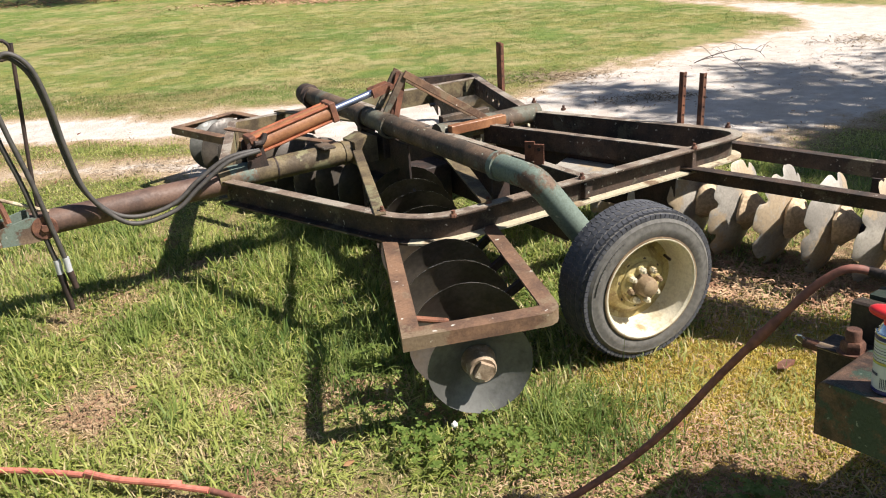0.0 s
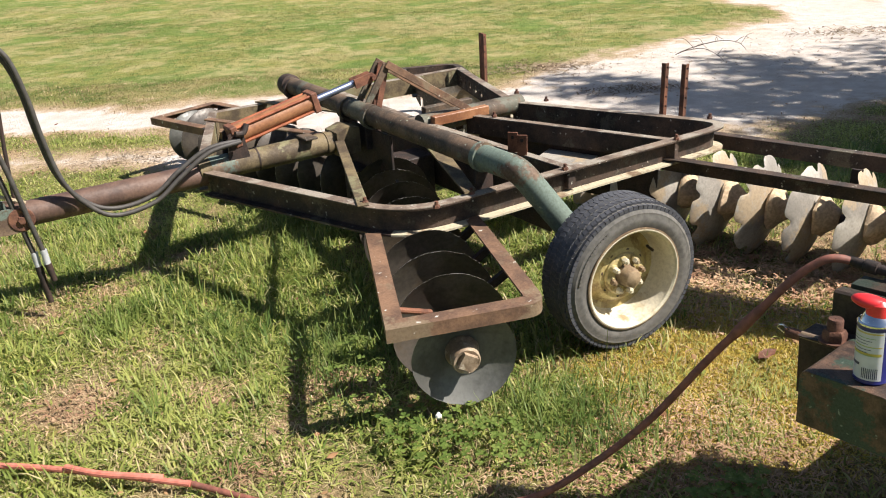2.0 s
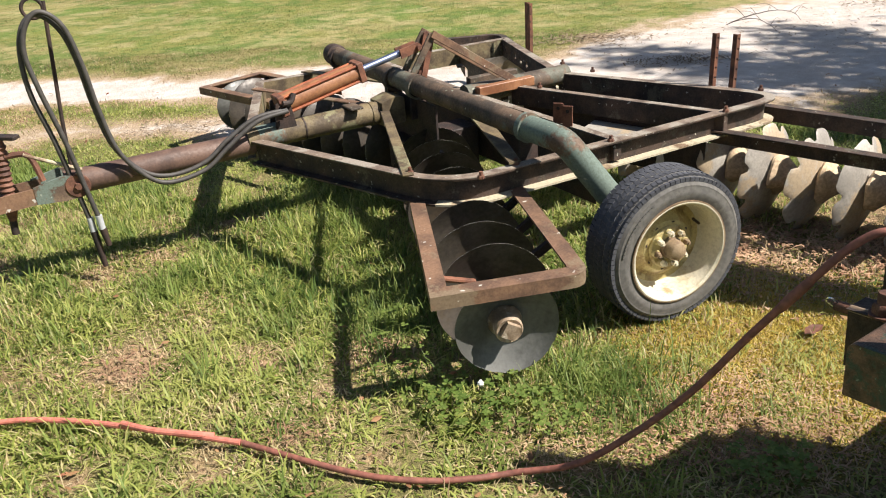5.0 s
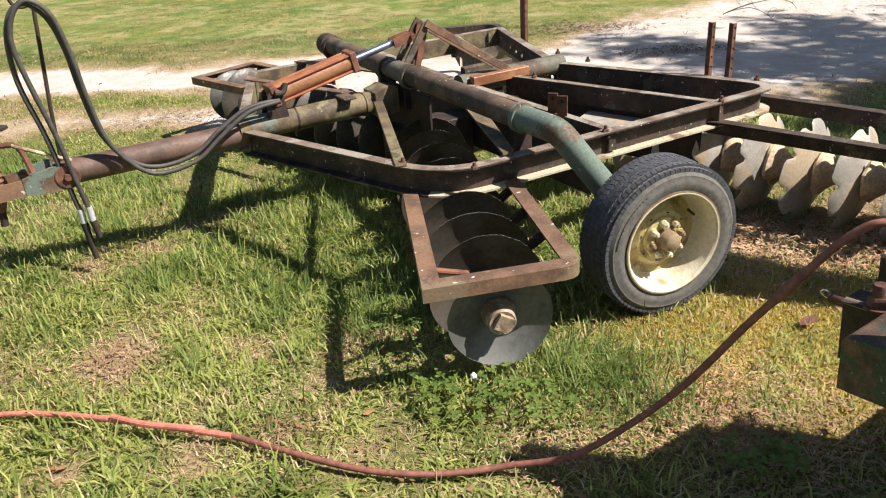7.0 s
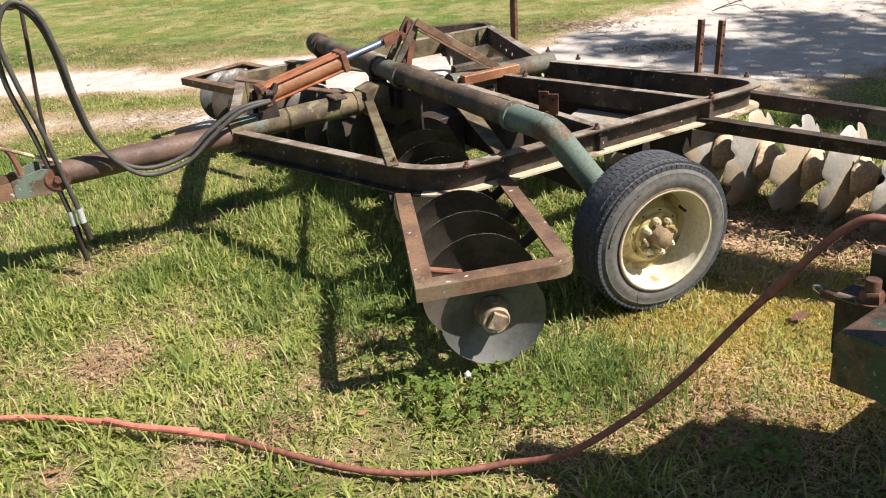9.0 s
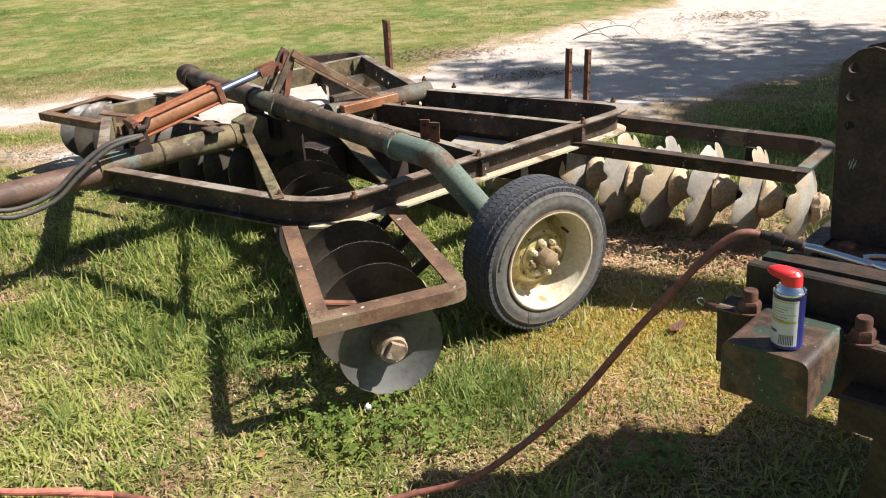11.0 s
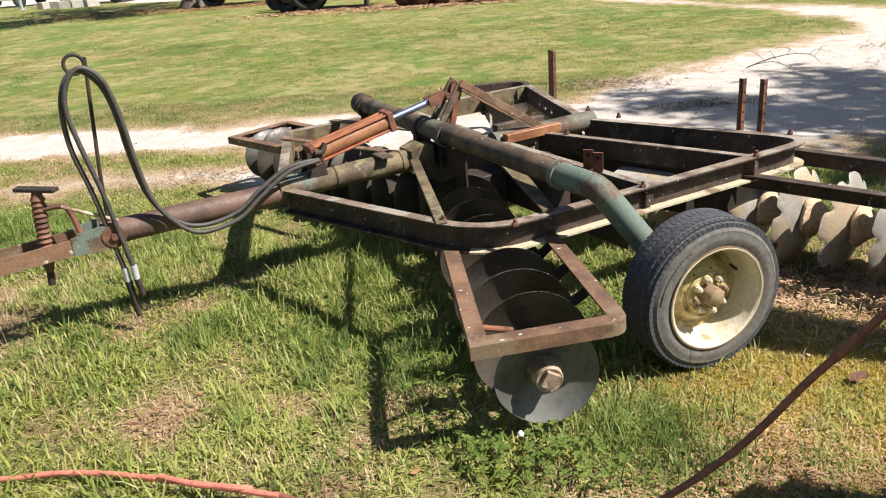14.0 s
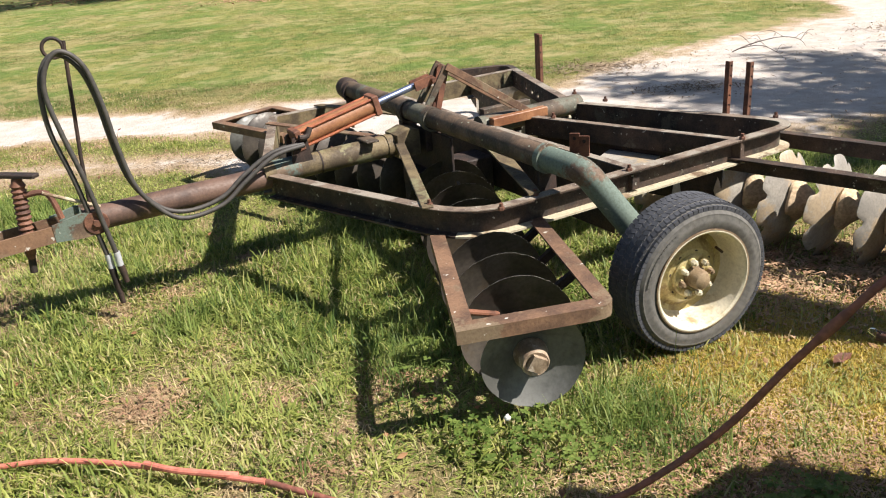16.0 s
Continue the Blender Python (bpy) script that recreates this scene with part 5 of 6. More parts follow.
def blades(name, n, y0, y1, x_half, h, w, mat, seed, label, thick=True, lay=0.5, tuft=0.03, around=0.0, spot=None, bent=False, clumps=None, per=6):
    """Grass blades as one mesh: each a bent, tapering strip."""
    rs = np.random.RandomState(seed)
    m = int(n * 2.5)
    tufts = m // per + 1
    tx, ty = rs.uniform(-x_half, 1.32 * x_half, tufts), np.sqrt(rs.uniform(y0 * y0, y1 * y1, tufts))
    k = rs.randint(0, tufts, m)
    ox, oy = rs.normal(0, tuft, m), rs.normal(0, tuft, m)
    x, y = tx[k] + ox, ty[k] + oy
    out = np.arctan2(oy, ox) + rs.normal(0, 0.8, m)
    if around:
        k, a = around * np.sqrt(rs.rand(m)), rs.uniform(0, 2 * np.pi, m)
        x, y = k * np.cos(a), k * np.sin(a) + 0.5
    if spot:
        x, y = spot[0] + spot[2] * rs.normal(0, 1, m), spot[1] + spot[3] * rs.normal(0, 1, m)
    cover = np.maximum(grass_cover(x, y), 0.85 if spot else 0.0)
    mossy = np.exp(-((x - 1.2) ** 2 / 0.4 + (y - 2.55) ** 2 / 0.4)) if not spot else 0.0
    cover = cover if thick else 1 - (1 - cover) * (1 - 0.85 * mossy)
    lush = 0.3 + 1.0 * fbm(x, y, 0.8, 31) + 0.6 * vnoise(x, y, 4.5, 33)
    ok = ((~wide_wedge(x, y) | (y < 1.36)) if around else wide_wedge(x, y)) & (rs.rand(m) < (cover if thick else (1.0 - 0.62 * cover) * np.clip(-sand_depth(x, y) * 3 + 0.6, 0, 1)))
    if clumps:
        ok &= rs.rand(m) < np.clip((fbm(x, y, clumps[0], clumps[2]) - clumps[1]) * 9, 0, 1)
    x, y, out, lush = x[ok][:n], y[ok][:n], out[ok][:n], (lush * (0.4 + 0.6 * cover if thick else 1))[ok][:n]
    n = len(x)
    hh = rs.uniform(h[0], h[1], n) * lush * (0.55 + 0.45 * rs.rand(n))
    ww = rs.uniform(w[0], w[1], n)
    a, lean = (rs.uniform(0, 2 * np.pi, n) if spot or around else out), rs.gamma(2.0, lay / 2, n)
    z = ground_height(x, y) - 0.004
    d = np.stack([np.cos(a), np.sin(a), 0 * a], 1)
    s = np.stack([-np.sin(a), np.cos(a), 0 * a], 1)
    base = np.stack([x, y, z], 1)
    up = np.array([0, 0, 1.0])
    parts = (0.45, 1.0, 1.6) if bent else (0.6, 1.4)
    half, at, ring = (ww / 2)[:, None], base, [base - s * (ww * 0.4)[:, None], base + s * (ww * 0.4)[:, None]]
    for j, q in enumerate(parts):
        l = np.minimum(lean * q, 1.3 + 0.3 * q)[:, None]
        at = at + (d * np.sin(l) + up * np.cos(l)) * (hh * 1.08 / len(parts))[:, None]
        at[:, 2] = np.maximum(at[:, 2], z + 0.007)
        ring += [at] if j == len(parts) - 1 else [at + s * half * (1 - 0.3 * j), at - s * half * (1 - 0.3 * j)]
    size = len(ring)
    me = bpy.data.meshes.new(name)
    me.vertices.add(size * n)
    me.vertices.foreach_set("co", np.stack(ring, 1).ravel())
    faces = [(0, 1, 2, 3), (3, 2, 4, 5), (5, 4, 6)] if bent else [(0, 1, 2, 3), (3, 2, 4)]
    corners = sum(len(f) for f in faces)
    me.loops.add(corners * n)
    me.loops.foreach_set("vertex_index", (np.arange(n)[:, None] * size + np.array(sum(faces, ()))).ravel())
    me.polygons.add(len(faces) * n)
    starts = np.cumsum([0] + [len(f) for f in faces[:-1]])
    me.polygons.foreach_set("loop_start", (np.arange(n)[:, None] * corners + starts).ravel())
    me.update(calc_edges=True)
    me.validate()
    me.materials.append(mat)
    return tagged(new(name, me), label, "grass", kind="stuff")


blades("near_grass", 105000, 1.35, 4.6, 4.2, (0.045, 0.13), (0.0045, 0.0095), GREENS, 1, "bright green lawn grass in uneven tufts", lay=2.2, tuft=0.03, bent=True, per=12)
blades("short_grass", 40000, 1.35, 4.6, 4.2, (0.025, 0.06), (0.0025, 0.005), GREENS, 51, "short undergrowth between the grass tufts", lay=1.8, tuft=0.05)
blades("near_dry_grass", 60000, 1.35, 4.6, 4.2, (0.03, 0.08), (0.002, 0.0045), STRAWS, 2, "dry straw-coloured grass lying between green tufts", False, 2.0, 0.06)
blades("thatch", 26000, 1.35, 3.1, 3.2, (0.04, 0.09), (0.003, 0.006), THATCH, 41, "pale straw thatch in small flecks through the lawn", lay=2.4, tuft=0.03, clumps=(2.6, 0.47, 99))
blades("lush_tufts", 42000, 1.4, 5.2, 4.6, (0.06, 0.15), (0.004, 0.0085), LUSH, 8, "taller deep green grass tufts in the lawn", lay=1.7, tuft=0.024, bent=True, clumps=(2.4, 0.47, 91), per=22)
blades("lush_tufts", 42000, 2.9, 5.4, 4.8, (0.05, 0.12), (0.0045, 0.009), LUSH, 58, "deep green grass tufts under and before the harrow", lay=1.9, tuft=0.03, bent=True, clumps=(1.6, 0.4, 55), per=16)
blades("yellow_moss", 110000, 1.4, 5.2, 4.6, (0.01, 0.03), (0.003, 0.006), MOSS, 21, "low yellow-green moss and creeping weeds", lay=1.2, spot=(1.2, 2.6, 0.34, 0.26))
blades("thin_green_grass", 5000, 1.4, 5.2, 4.6, (0.03, 0.08), (0.003, 0.0065), GREENS, 25, "thin green grass clumps among the moss", lay=1.9, spot=(0.95, 2.3, 0.36, 0.26), bent=True, clumps=(3.4, 0.46, 45))
blades("wheel_tuft", 700, 1.4, 5.2, 4.6, (0.1, 0.24), (0.003, 0.006), LUSH, 22, "tall thin grass tuft beside the wheel", lay=1.2, spot=(0.36, 2.38, 0.14, 0.1), bent=True)
blades("wheel_tuft", 400, 1.4, 5.2, 4.6, (0.08, 0.2), (0.003, 0.006), LUSH, 23, "tall thin grass tuft beside the wheel", lay=1.2, spot=(0.55, 2.15, 0.16, 0.08), bent=True)
blades("disc_tuft", 1200, 1.4, 5.2, 4.6, (0.08, 0.19), (0.003, 0.006), LUSH, 24, "tall grass tuft beside the disc gang", lay=1.3, spot=(-0.42, 2.95, 0.12, 0.2), bent=True)
blades("surrounding_grass", 40000, 1.4, 5.2, 4.6, (0.04, 0.1), (0.008, 0.015), GREENS, 9, "green lawn grass all around", lay=1.7, around=7.5)
blades("middle_grass", 100000, 4.4, 7.3, 6.2, (0.025, 0.065), (0.005, 0.01), GREENS, 3, "green lawn grass in uneven tufts", lay=2.2, tuft=0.06)
blades("verge_grass", 75000, 6.9, 9.6, 7.6, (0.014, 0.034), (0.005, 0.01), FARGREENS, 53, "mown lawn grass along the sandy track", lay=2.4, tuft=0.09)
blades("middle_dry_grass", 46000, 4.4, 9.5, 7.6, (0.018, 0.045), (0.004, 0.008), STRAWS, 4, "dry straw-coloured lawn grass", False, 2.0, 0.08)
blades("far_grass", 130000, 9.3, 16, 12.5, (0.01, 0.026), (0.007, 0.014), FARGREENS, 5, "mown green lawn", lay=2.6, tuft=0.12)
blades("open_lawn_grass", 75000, 15.6, 25, 19.5, (0.01, 0.026), (0.012, 0.022), FARGREENS, 15, "mown green lawn", lay=2.6, tuft=0.25)
blades("far_dry_grass", 22000, 9.3, 20, 15.5, (0.01, 0.026), (0.007, 0.013), STRAWS, 6, "dry patches in the lawn", False, 1.8, 0.2)
blades("thick_far_grass", 70000, 8.6, 17, 13.2, (0.014, 0.034), (0.007, 0.014), FARLUSH, 16, "thicker dark green clumps in the mown lawn", lay=2.4, tuft=0.16, clumps=(0.75, 0.5, 95))
blades("thick_far_grass", 34000, 16, 27, 20, (0.014, 0.034), (0.012, 0.022), FARLUSH, 17, "thicker dark green clumps in the mown lawn", lay=2.2, tuft=0.25, clumps=(0.5, 0.5, 97))
blades("distant_grass", 26000, 24.5, 40, 31, (0.02, 0.05), (0.03, 0.06), FARGREENS, 7, "distant mown lawn", lay=2.0, tuft=0.4)


def clover_patch(cx, cy, r, n, seed):
    """Low three-leaved plants, as one mesh."""
    rnd = random.Random(seed)
    bm = bmesh.new()
    for _ in range(n):
        q, a = r * math.sqrt(rnd.random()), rnd.uniform(0, 6.28)
        x, y, h = cx + q * math.cos(a) * 1.4, cy + q * math.sin(a), rnd.uniform(0.03, 0.085)
        turn, size = rnd.uniform(0, 6.28), rnd.uniform(0.008, 0.0145)
        for k in range(3):
            t = turn + k * 2.094
            dx, dy = math.cos(t), math.sin(t)
            tilt = rnd.uniform(-0.25, 0.35)
            c = bm.verts.new((x, y, h))
            ring_pts = [(0.55, 0.55), (1.1, 0.75), (1.45, 0.35), (1.38, 0.0), (1.45, -0.35), (1.1, -0.75), (0.55, -0.55)]
            vs = [bm.verts.new((x + size * (f * dx - g * dy), y + size * (f * dy + g * dx), h + size * (f * tilt + abs(g) * 0.3))) for f, g in ring_pts]
            for p, q2 in zip(vs, vs[1:]):
                bm.faces.new((c, p, q2))
        s0 = bm.verts.new((x, y, 0)), bm.verts.new((x + 0.0015, y, 0)), bm.verts.new((x, y, h))
        bm.faces.new(s0)
    ob = part("clover", bm, CLOVERS, None, smooth=0)
    return tagged(ob, "low patch of green clover in the grass", "clover", "clover patches", "stuff")


for cx, cy, r, n, seed in ((-0.02, 2.24, 0.17, 85, 1), (-0.24, 2.42, 0.16, 42, 2), (0.12, 2.16, 0.13, 45, 3), (0.82, 1.86, 0.1, 80, 4), (-0.42, 2.9, 0.3, 25, 5)):
    clover_patch(cx, cy, r, n, seed)
WHITEPETAL = plain("white_petal", (0.75, 0.75, 0.68), 0.7)
flower = thing("clover_flower", "small white clover flower head in the grass", "flower", pose(-0.055, 2.275, 0))
bm = bmesh.new()
bmesh.ops.create_icosphere(bm, subdivisions=2, radius=0.011, matrix=Matrix.Translation((0, 0, 0.085)))
for k, v in enumerate(bm.verts):
    v.co += Vector((0, 0, 0.003 * (k % 2))) + (v.co - Vector((0, 0, 0.085))) * 0.2 * (k % 2)
part("flower_head", bm, WHITEPETAL, flower, smooth=0)
part("flower_stem", tube(bmesh.new(), [(0, 0, -0.01), (0.004, 0, 0.08)], 0.0012, 5), CLOVERS, flower)

# ---- fallen leaves, twigs, sand crumbs ----
DEADLEAF = leaf_material("dead_leaf", [(0.0, (0.1, 0.045, 0.025)), (0.5, (0.26, 0.13, 0.06)), (0.9, (0.4, 0.24, 0.12)), (1.0, (0.33, 0.09, 0.06))], 0.1, 0.6)


def litter():
    rs, bm = random.Random(9), bmesh.new()
    for _ in range(260):
        y = 1.7 + 6 * rs.random() ** 1.6
        x = rs.uniform(-1, 1) * (0.7 * y + 0.4)
        a, sz = rs.uniform(0, 6.28), rs.uniform(0.01, 0.026)
        z = float(ground_height(np.array(x), np.array(y))) + rs.uniform(0.01, 0.035)
        m = pose(x, y, z, rs.uniform(-25, 25), rs.uniform(-25, 25), math.degrees(a))
        pts = [(-1, 0, 0), (-0.4, 0.38, 0.18), (0.3, 0.42, 0.12), (1, 0, 0.25), (0.3, -0.42, 0.12), (-0.4, -0.38, 0.18)]
        bm.faces.new([bm.verts.new(m @ (Vector(p) * sz)) for p in pts])
    return tagged(part("leaf_litter", bm, DEADLEAF, None, smooth=0), "scattered dry brown leaves lying in the grass", "leaves", kind="stuff")


litter()


def litter_patch(cx, cy, rx, ry, n, size, mat, label, seed):
    """Bits of straw, bark and broken leaves raked together, as one mesh."""
    rs, bm = random.Random(seed), bmesh.new()
    for _ in range(n):
        x, y = cx + rs.gauss(0, rx), cy + rs.gauss(0, ry)
        q = math.exp(-((x - cx) / rx) ** 2 / 2 - ((y - cy) / ry) ** 2 / 2)
        z = float(ground_height(np.array(x), np.array(y))) + 0.012 + rs.random() * 0.03 * q
        m = pose(x, y, z, rs.uniform(-20, 20), rs.uniform(-20, 20), rs.uniform(0, 360))
        a, b = size * rs.uniform(0.6, 1.6), size * rs.uniform(0.12, 0.3)
        bm.faces.new([bm.verts.new(m @ Vector(p)) for p in ((-a, -b, 0), (a * 0.2, -b * 1.2, 0.1 * a), (a, 0, 0), (a * 0.1, b, 0.15 * a), (-a, b * 0.6, 0))])
    return tagged(part("plant_litter", bm, mat, None, smooth=0), label, "litter", kind="stuff")


BARKLIT = leaf_material("brown_bark_bits", [(0.0, (0.09, 0.06, 0.04)), (0.5, (0.2, 0.145, 0.095)), (0.9, (0.3, 0.225, 0.15)), (1.0, (0.42, 0.33, 0.23))], 0.1, 0.8)
REDSTRAW = leaf_material("red_brown_straw", [(0.0, (0.17, 0.08, 0.048)), (0.5, (0.4, 0.225, 0.135)), (0.9, (0.56, 0.37, 0.23)), (1.0, (0.64, 0.48, 0.32))], 0.1, 0.7)
litter_patch(1.62, 3.32, 0.42, 0.25, 2400, 0.016, REDSTRAW, "reddish-brown dry straw under the discs", 61)
litter_patch(1.1, 3.55, 0.3, 0.2, 700, 0.02, REDSTRAW, "reddish-brown dry straw under the discs", 62)
litter_patch(0.82, 2.2, 0.24, 0.17, 2400, 0.008, REDSTRAW, "reddish-brown dry straw in the thin lawn", 70)
litter_patch(0.86, 1.97, 0.3, 0.16, 1500, 0.009, REDSTRAW, "reddish-brown dry straw in the thin lawn", 72)
litter_patch(0.5, 2.0, 0.24, 0.12, 900, 0.009, REDSTRAW, "reddish-brown dry straw in the thin lawn", 71)
litter_patch(1.95, 7.56, 0.3, 0.12, 420, 0.024, BARKLIT, "heap of brown plant litter on the sand", 63)
litter_patch(1.3, 8.9, 0.3, 0.16, 450, 0.03, BARKLIT, "brown plant litter at the sand's edge", 64)
litter_patch(5.3, 10.1, 0.4, 0.2, 320, 0.03, BARKLIT, "heap of brown plant litter on the sand", 65)
litter_patch(4.0, 8.6, 1.6, 0.7, 500, 0.022, BARKLIT, "scattered brown twigs and bits on the sand", 66)
litter_patch(-2.2, 6.12, 0.8, 0.14, 420, 0.02, BARKLIT, "brown twigs and bits along the wheel track", 69)
litter_patch(-0.42, 2.7, 0.16, 0.09, 420, 0.009, REDSTRAW, "dry tan straw in a thin spot of the lawn", 67)
for k, (px, py, pr) in enumerate(((-0.96, 2.63, 0.12), (-1.76, 3.59, 0.13), (-1.9, 4.03, 0.15), (-0.71, 2.12, 0.09), (-1.25, 3.1, 0.1), (-2.2, 2.9, 0.15), (0.25, 1.95, 0.12))):
    litter_patch(px, py, pr, pr * 0.7, 190, 0.009, REDSTRAW, "dry tan straw in a thin spot of the lawn", 90 + k)
litter_patch(-1.5, 2.56, 0.16, 0.09, 220, 0.012, REDSTRAW, "dry tan straw in a thin spot of the lawn", 68)
for k, (x, y, rx, ry) in enumerate(((-12.5, 28.0, 2.6, 0.9), (-8.0, 27.0, 1.6, 0.6), (-3.6, 21.9, 1.8, 0.4), (-1.2, 20.9, 1.4, 0.35))):
    litter_patch(x, y, rx, ry, 1300, 0.07, DEADLEAF if k < 2 else REDSTRAW, "brown bark mulch and leaves on the far ground", 80 + k)
red_leaf = thing("fallen_leaf", "reddish dead leaf lying on the grass", "leaf", pose(1.26, 2.63, 0.03, 6, -4, 25))
bm = bmesh.new()
lv = [bm.verts.new(Vector(p) * 0.05) for p in ((-1, 0, 0), (-0.5, 0.45, 0.1), (0.2, 0.5, 0.16), (1, 0.05, 0.1), (0.3, -0.42, 0.2), (-0.5, -0.4, 0.1))]
bm.faces.new(lv)
part("leaf_blade", bm, RUST, red_leaf, smooth=0)

BARK = worn("grey_bark", (0.07, 0.055, 0.045), (0.17, 0.14, 0.115), None, scale=12, rough=0.95, bump=1.0)


def branch(name, pts, r, label, twigs=5, seed=0):
    b = thing(name, label, "branch", Matrix())
    rnd = random.Random(seed)
    path = smooth_path(pts, 5)
    part("stem", tube(bmesh.new(), path, [r * (1 - 0.75 * k / len(path)) for k in range(len(path))], 6), BARK, b)
    for k in range(twigs):
        p = path[int((0.25 + 0.7 * k / twigs) * (len(path) - 1))]
        q = p + Vector((rnd.uniform(-0.25, 0.25), rnd.uniform(-0.15, 0.2), rnd.uniform(-0.03, 0.12)))
        part("twig", tube(bmesh.new(), smooth_path([p, (p + q) / 2 + Vector((0, 0, 0.05)), q], 3), [r * 0.5, r * 0.45, r * 0.4, r * 0.35, r * 0.3, r * 0.25, r * 0.2], 5), BARK, b)


branch("fallen_branch", [(2.85, 9.15, 0.02), (3.0, 9.0, 0.12), (3.25, 8.85, 0.2), (3.5, 8.95, 0.15), (3.62, 9.0, 0.05)], 0.006, "thin bare fallen branch lying on the sand", 6, 1)
branch("fallen_branch", [(2.95, 9.3, 0.02), (3.1, 9.0, 0.1), (3.2, 8.75, 0.06), (3.22, 8.6, 0.02)], 0.005, "thin bare fallen branch lying on the sand", 3, 2)
branch("fallen_branch", [(8.2, 9.6, 0.03), (8.7, 9.3, 0.06), (9.3, 9.0, 0.03)], 0.008, "thin bare fallen branch lying on the sand", 2, 3)
branch("fallen_branch", [(7.6, 9.0, 0.03), (8.2, 8.8, 0.05), (8.8, 8.7, 0.03)], 0.007, "thin bare fallen branch lying on the sand", 2, 4)


# ---- trees ----
TREELEAF = leaf_material("tree_leaf", [(0.0, (0.03, 0.06, 0.015)), (0.5, (0.06, 0.1, 0.025)), (0.9, (0.1, 0.14, 0.035)), (1.0, (0.12, 0.13, 0.04))], 0.3)


def tree(x, y, height, spread, r, crown_from, leaves, size, seed, label):
    rnd = random.Random(seed)
    t = thing("tree", label, "tree", pose(x, y, 0))
    trunk = bmesh.new()
    path = [Vector((0, 0, -0.1)), Vector((0, 0, 0.15)), Vector((0.02, 0.03, 0.6)), Vector((0.1, 0.0, height * 0.35)), Vector((0.0, 0.1, height * 0.7)), Vector((0.1, 0.1, height * 0.95))]
    tube(trunk, smooth_path(path, 4), [r * f for f in np.interp(np.linspace(0, 1, 21), [0, 0.2, 0.35, 0.6, 1], [1.75, 1.25, 1.0, 0.75, 0.12])], 16)
    part("trunk", trunk, BARK, t)
    crown = bmesh.new()
    ends = []
    for k in range(16):
        a, z0 = k * 2.4 + rnd.uniform(-0.3, 0.3), height * rnd.uniform(crown_from, 0.9)
        reach = spread * rnd.uniform(0.5, 1.0) * (1.15 - 0.7 * abs(z0 / height - 0.6))
        p0, p2 = Vector((0.05, 0.05, z0)), Vector((math.cos(a) * reach, math.sin(a) * reach, z0 + rnd.uniform(0.2, 1.4)))
        p1 = (p0 + p2) / 2 + Vector((0, 0, rnd.uniform(-0.1, 0.5)))
        part("limb", tube(bmesh.new(), smooth_path([p0, p1, p2], 4), [r * 0.42 * (1 - 0.1 * q) for q in range(9)], 7), BARK, t)
        ends += [p0.lerp(p2, f) for f in (0.45, 0.65, 0.85, 1.0)]
    for k in range(leaves):
        c = rnd.choice(ends)
        g = Vector((rnd.gauss(0, 0.38), rnd.gauss(0, 0.38), rnd.gauss(0.1, 0.3))) * (spread / 3.2)
        m = Matrix.Translation(c + g) @ Euler((rnd.uniform(0, 6.28), rnd.uniform(0, 6.28), rnd.uniform(0, 6.28))).to_matrix().to_4x4()
        sz = size * rnd.uniform(0.6, 1.3)
        crown.faces.new([crown.verts.new(m @ Vector(p)) for p in ((-sz, 0, 0), (0, sz * 0.45, sz * 0.1), (sz, 0, 0), (0, -sz * 0.45, sz * 0.1))])
    part("crown", crown, TREELEAF, t, smooth=0)
    return t


tree(9.9, 4.6, 9.0, 2.5, 0.22, 0.45, 12000, 0.12, 3, "leafy shade tree beside the sandy track")
tree(13.6, 4.9, 9.0, 2.7, 0.24, 0.4, 9000, 0.12, 5, "leafy shade tree beside the sandy track")
tree(11.5, 3.2, 8.4, 2.2, 0.2, 0.42, 11000, 0.12, 11, "leafy shade tree beside the sandy track")
tree(-10.4, 28.2, 9.0, 4.5, 0.33, 0.42, 7000, 0.16, 7, "grey-barked tree standing at the lawn's far edge")


# ---- old machinery and a car at the lawn's far edge ----
FARRUBBER = worn("old_black_rubber", (0.012, 0.012, 0.013), (0.03, 0.03, 0.032), None, scale=4, rough=0.8)


def tyre_part(parent, x, y, R, w, turn):
    m = pose(x, y, R - 0.02, 0, 0, turn)
    t = part("tyre", lathe(bmesh.new(), [(R * 0.62, -w * 0.4), (R * 0.8, -w * 0.52), (R * 0.95, -w * 0.45), (R, -w * 0.2), (R, w * 0.2), (R * 0.95, w * 0.45), (R * 0.8, w * 0.52), (R * 0.62, w * 0.4)], m, 32, True), FARRUBBER, parent, "worn black tyre")
    part("steel_rim", lathe(bmesh.new(), [(R * 0.62, w * 0.35), (R * 0.5, w * 0.1), (R * 0.12, w * 0.15), (0.01, w * 0.15)], m, 24), RUST, t)


trailer = thing("old_trailer", "small derelict trailer on two black tyres", "trailer", pose(-8.35, 27.75, 0))
tyre_part(trailer, -1.05, -0.15, 0.45, 0.3, 75)
tyre_part(trailer, 1.05, 0.15, 0.42, 0.28, 80)
for name, c, size, mat in (("trailer_bed", (0, 0.3, 0.78), (1.7, 1.6, 0.25), BLACKIRON), ("axle_beam", (0, 0, 0.42), (2.0, 0.1, 0.1), RUST), ("bed_board", (0, -0.52, 1.0), (1.7, 0.05, 0.3), RAIL)):
    bm = bmesh.new()
    box(bm, c, size)
    part(name, bevelled(bm, 0.015), mat, trailer)
wagon = thing("old_wagon", "dark derelict farm wagon with a steel bed", "wagon", pose(-4.1, 22.6, 0, 0, 0, -18))
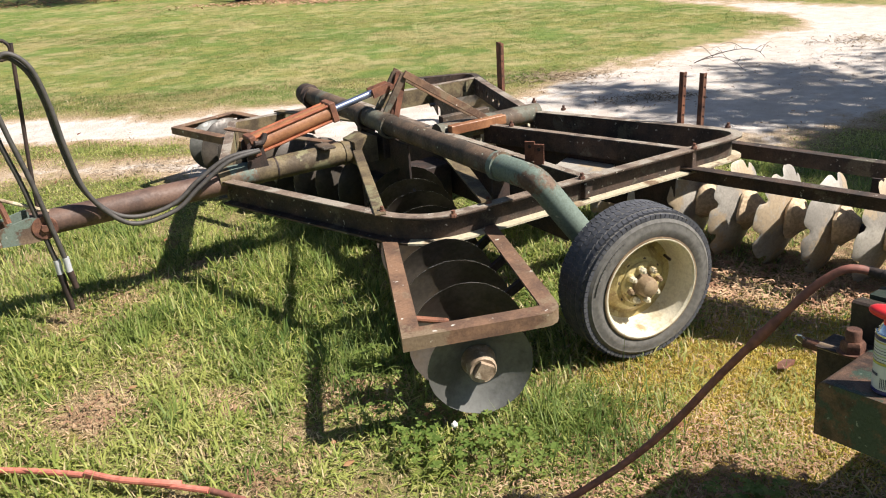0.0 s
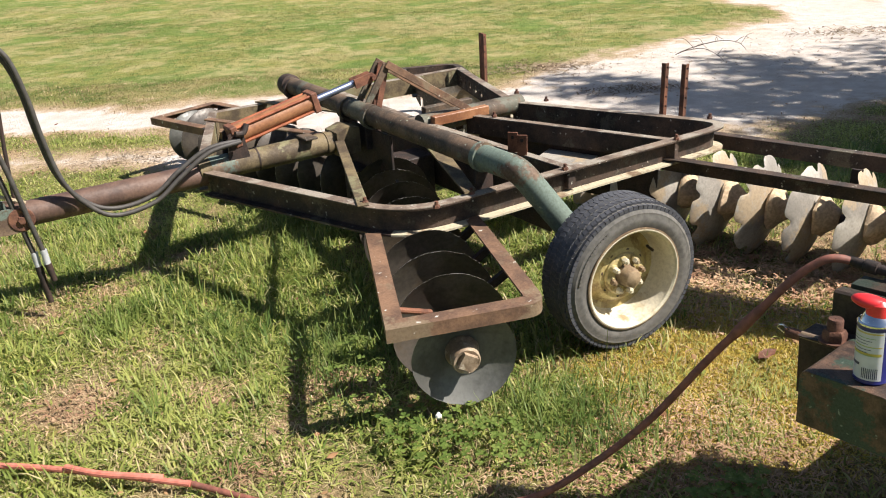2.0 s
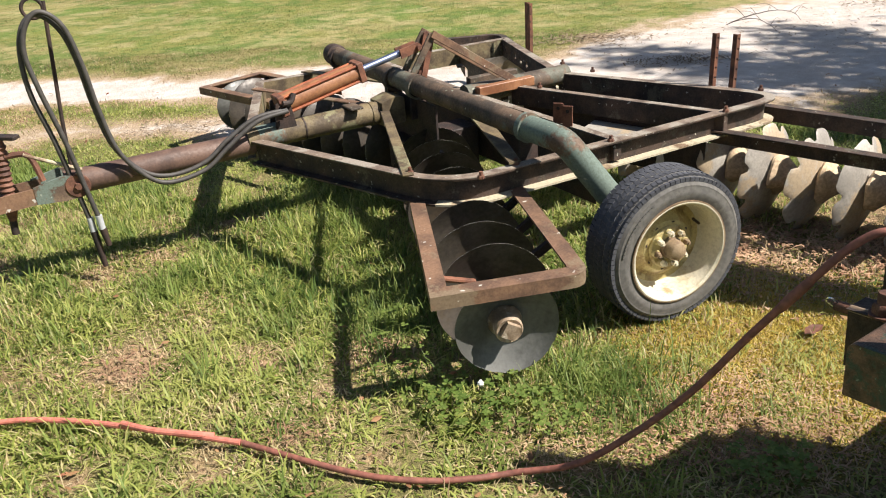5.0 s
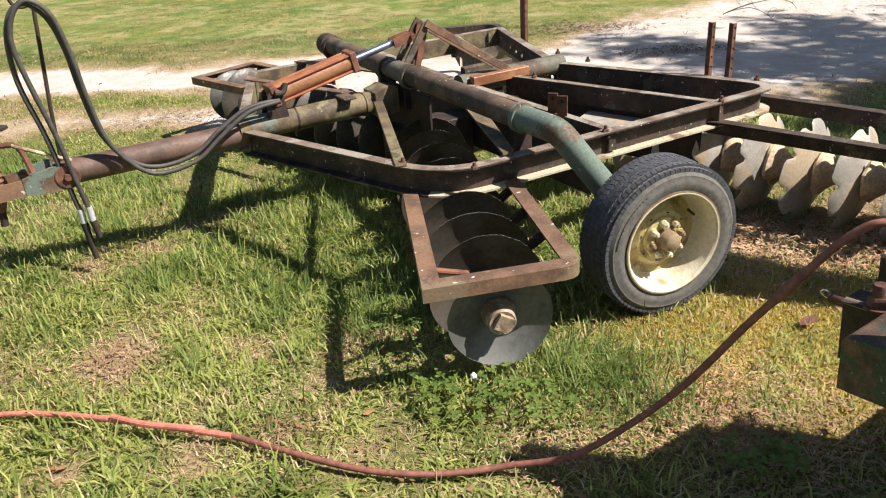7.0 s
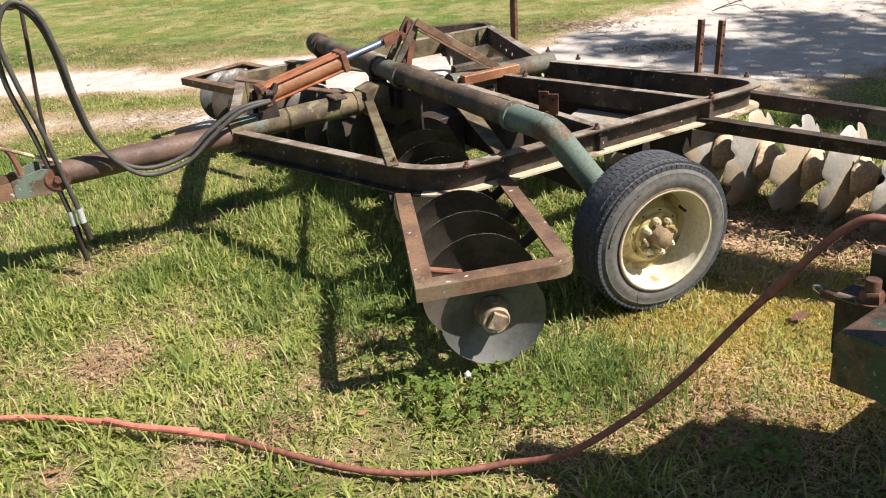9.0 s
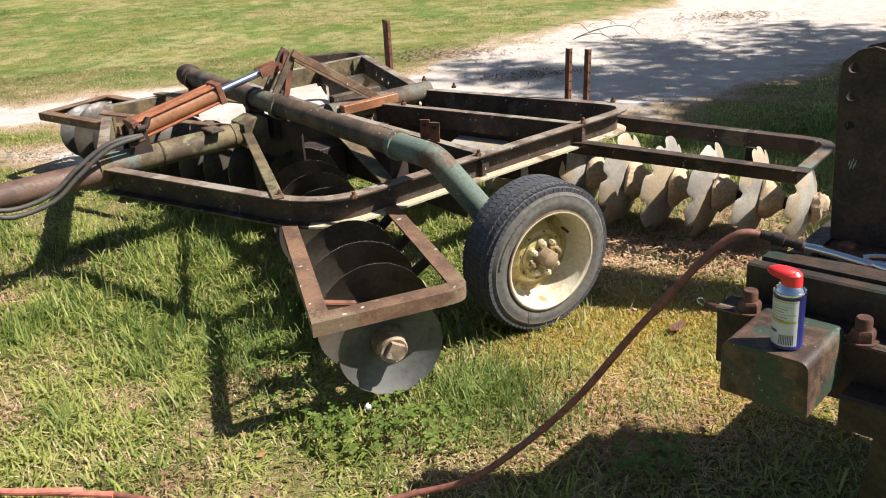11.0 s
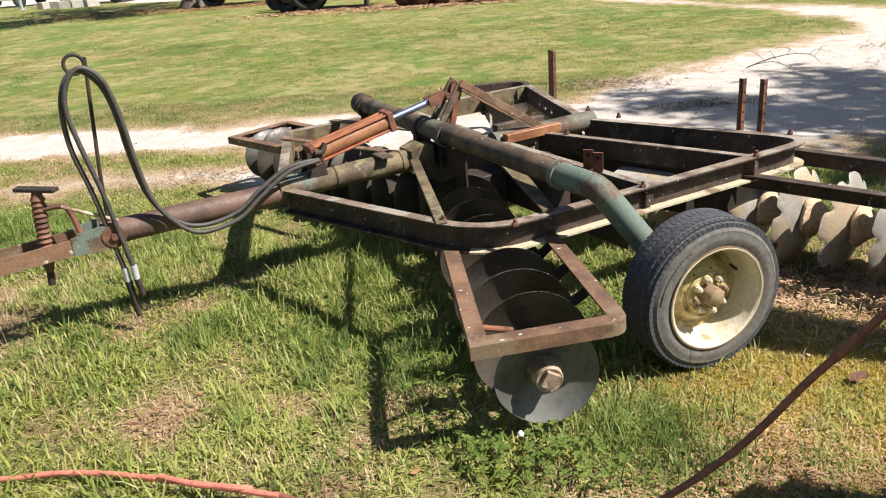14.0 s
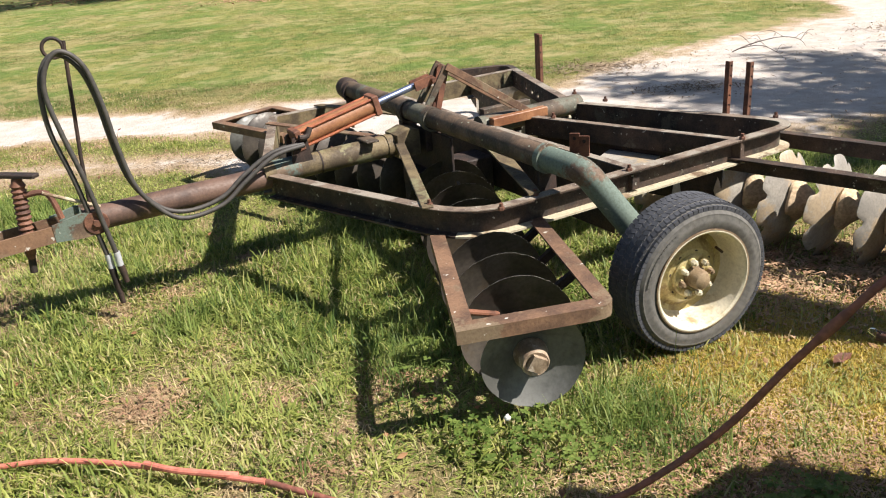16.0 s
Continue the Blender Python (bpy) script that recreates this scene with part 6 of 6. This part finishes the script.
for name, c, size, mat in (("wagon_bed", (0, 0.4, 0.75), (2.2, 1.3, 0.7), BLACKIRON), ("bed_rail", (0, -0.28, 1.15), (2.3, 0.06, 0.12), RUST), ("axle_beam", (-0.6, 0.3, 0.36), (0.12, 1.5, 0.12), RUST), ("axle_beam", (0.7, 0.3, 0.36), (0.12, 1.5, 0.12), RUST), ("drop_leg", (0.95, -0.35, 0.25), (0.12, 0.12, 0.5), BLACKIRON), ("leg_foot", (0.95, -0.35, 0.03), (0.3, 0.2, 0.08), BLACKIRON), ("skid_board", (0.9, -0.25, 0.3), (1.1, 0.06, 0.14), FLANGE)):
    bm = bmesh.new()
    box(bm, c, size)
    part(name, bevelled(bm, 0.02), mat, wagon)
tyre_part(wagon, -1.65, -0.2, 0.5, 0.3, 88)
tyre_part(wagon, -0.85, -0.25, 0.55, 0.42, 98)
tyre_part(wagon, -2.45, 0.5, 0.35, 0.2, 78)
scrap = thing("scrap_implement", "rust-red derelict plough parts and bent sheet metal", "scrap metal", pose(-1.7, 21.2, 0, 0, 0, -12))
for k in range(5):
    bm = disc_mesh(0.32, False, k)
    bmesh.ops.transform(bm, matrix=pose(-0.7 + 0.28 * k, 0.1 * (k % 2), 0.28, 0, 10 * (k % 3) - 10, 60 + 15 * (k % 2)), verts=bm.verts)
    part("rusty_disc", bm, RUST, scrap)
for k, (x, z, w, h, tilt) in enumerate(((0.9, 0.16, 0.9, 0.03, 12), (1.5, 0.22, 1.0, 0.03, -10), (0.3, 0.5, 2.0, 0.1, 0), (1.9, 0.3, 0.5, 0.25, 8))):
    bm = bmesh.new()
    box(bm, (0, 0, 0), (w, 0.4, h), pose(x, 0.1, z, 20, tilt, 6 * k))
    part("bent_sheet" if h < 0.05 else "tool_beam", bevelled(bm, 0.01), RUST if k % 2 == 0 else RAIL, scrap)
BLOCK = plain("grey_concrete_block", (0.38, 0.36, 0.33), 0.95, scale=30)
for k, (x, y) in enumerate(((-19.2, 35.5), (-18.6, 35.1), (-17.9, 34.8), (-17.2, 34.6), (-20.0, 35.8))):
    b = thing("concrete_block", "grey concrete block lying on bare earth", "block", pose(x, y, 0.14, 0, 0, 20 * k), "concrete blocks")
    bm = bmesh.new()
    box(bm, (0, 0, 0), (0.6, 0.3, 0.3))
    part("block_body", bevelled(bm, 0.01), BLOCK, b)
post = thing("yard_post", "blue-grey steel post standing in the yard", "post", pose(-21.5, 36.5, 0))
part("post_shaft", tube(bmesh.new(), [(0, 0, -0.05), (0, 0, 2.6)], 0.09, 14), plain("blue_grey_steel", (0.25, 0.3, 0.34), 0.5), post)
part("post_foot", lathe(bmesh.new(), [(0.09, 0.04), (0.2, 0.04), (0.2, 0)], pose(0, 0, 0, 0, -90, 0), 16), BLOCK, post)


def car(m):
    c = thing("parked_car", "white parked car on the pale drive", "car", m)
    white, glass, dark = plain("white_car_paint", (0.75, 0.76, 0.78), 0.25, bump=0.01, grain=0.03), plain("dark_car_glass", (0.02, 0.025, 0.03), 0.08, bump=0.0), TREAD
    side = [(-2.2, 0.35), (-2.15, 0.7), (-1.9, 0.86), (-0.9, 0.93), (-0.35, 1.38), (0.9, 1.42), (1.6, 0.98), (2.1, 0.9), (2.2, 0.6), (2.15, 0.33)]
    part("car_body", bevelled(plate(bmesh.new(), side, 1.7), 0.06, 2, 20), white, c)
    for y in (-0.853, 0.853):
        part("side_window", plate(bmesh.new(), [(-0.75, 0.96), (-0.3, 1.32), (0.85, 1.35), (1.35, 1.0)], 0.012, Matrix.Translation((0, y, 0))), glass, c)
        for x in (-1.35, 1.35):
            w = part("wheel", lathe(bmesh.new(), [(0.2, -0.1), (0.31, -0.1), (0.325, -0.06), (0.325, 0.06), (0.31, 0.1), (0.2, 0.1)], pose(x, y * 0.93, 0.32, 0, 0, 90), 28, True), dark, c)
            part("wheel_cover", lathe(bmesh.new(), [(0.2, 0.09), (0.15, 0.105), (0.05, 0.1), (0.01, 0.1)] if y > 0 else [(0.2, -0.09), (0.15, -0.105), (0.05, -0.1), (0.01, -0.1)], pose(x, y * 0.93, 0.32, 0, 0, 90), 24), BLOCK, w)
    return c


car(pose(-17.9, 37.2, 0, 0, 0, -14))
car(pose(-24.5, 40.5, 0, 0, 0, -8))
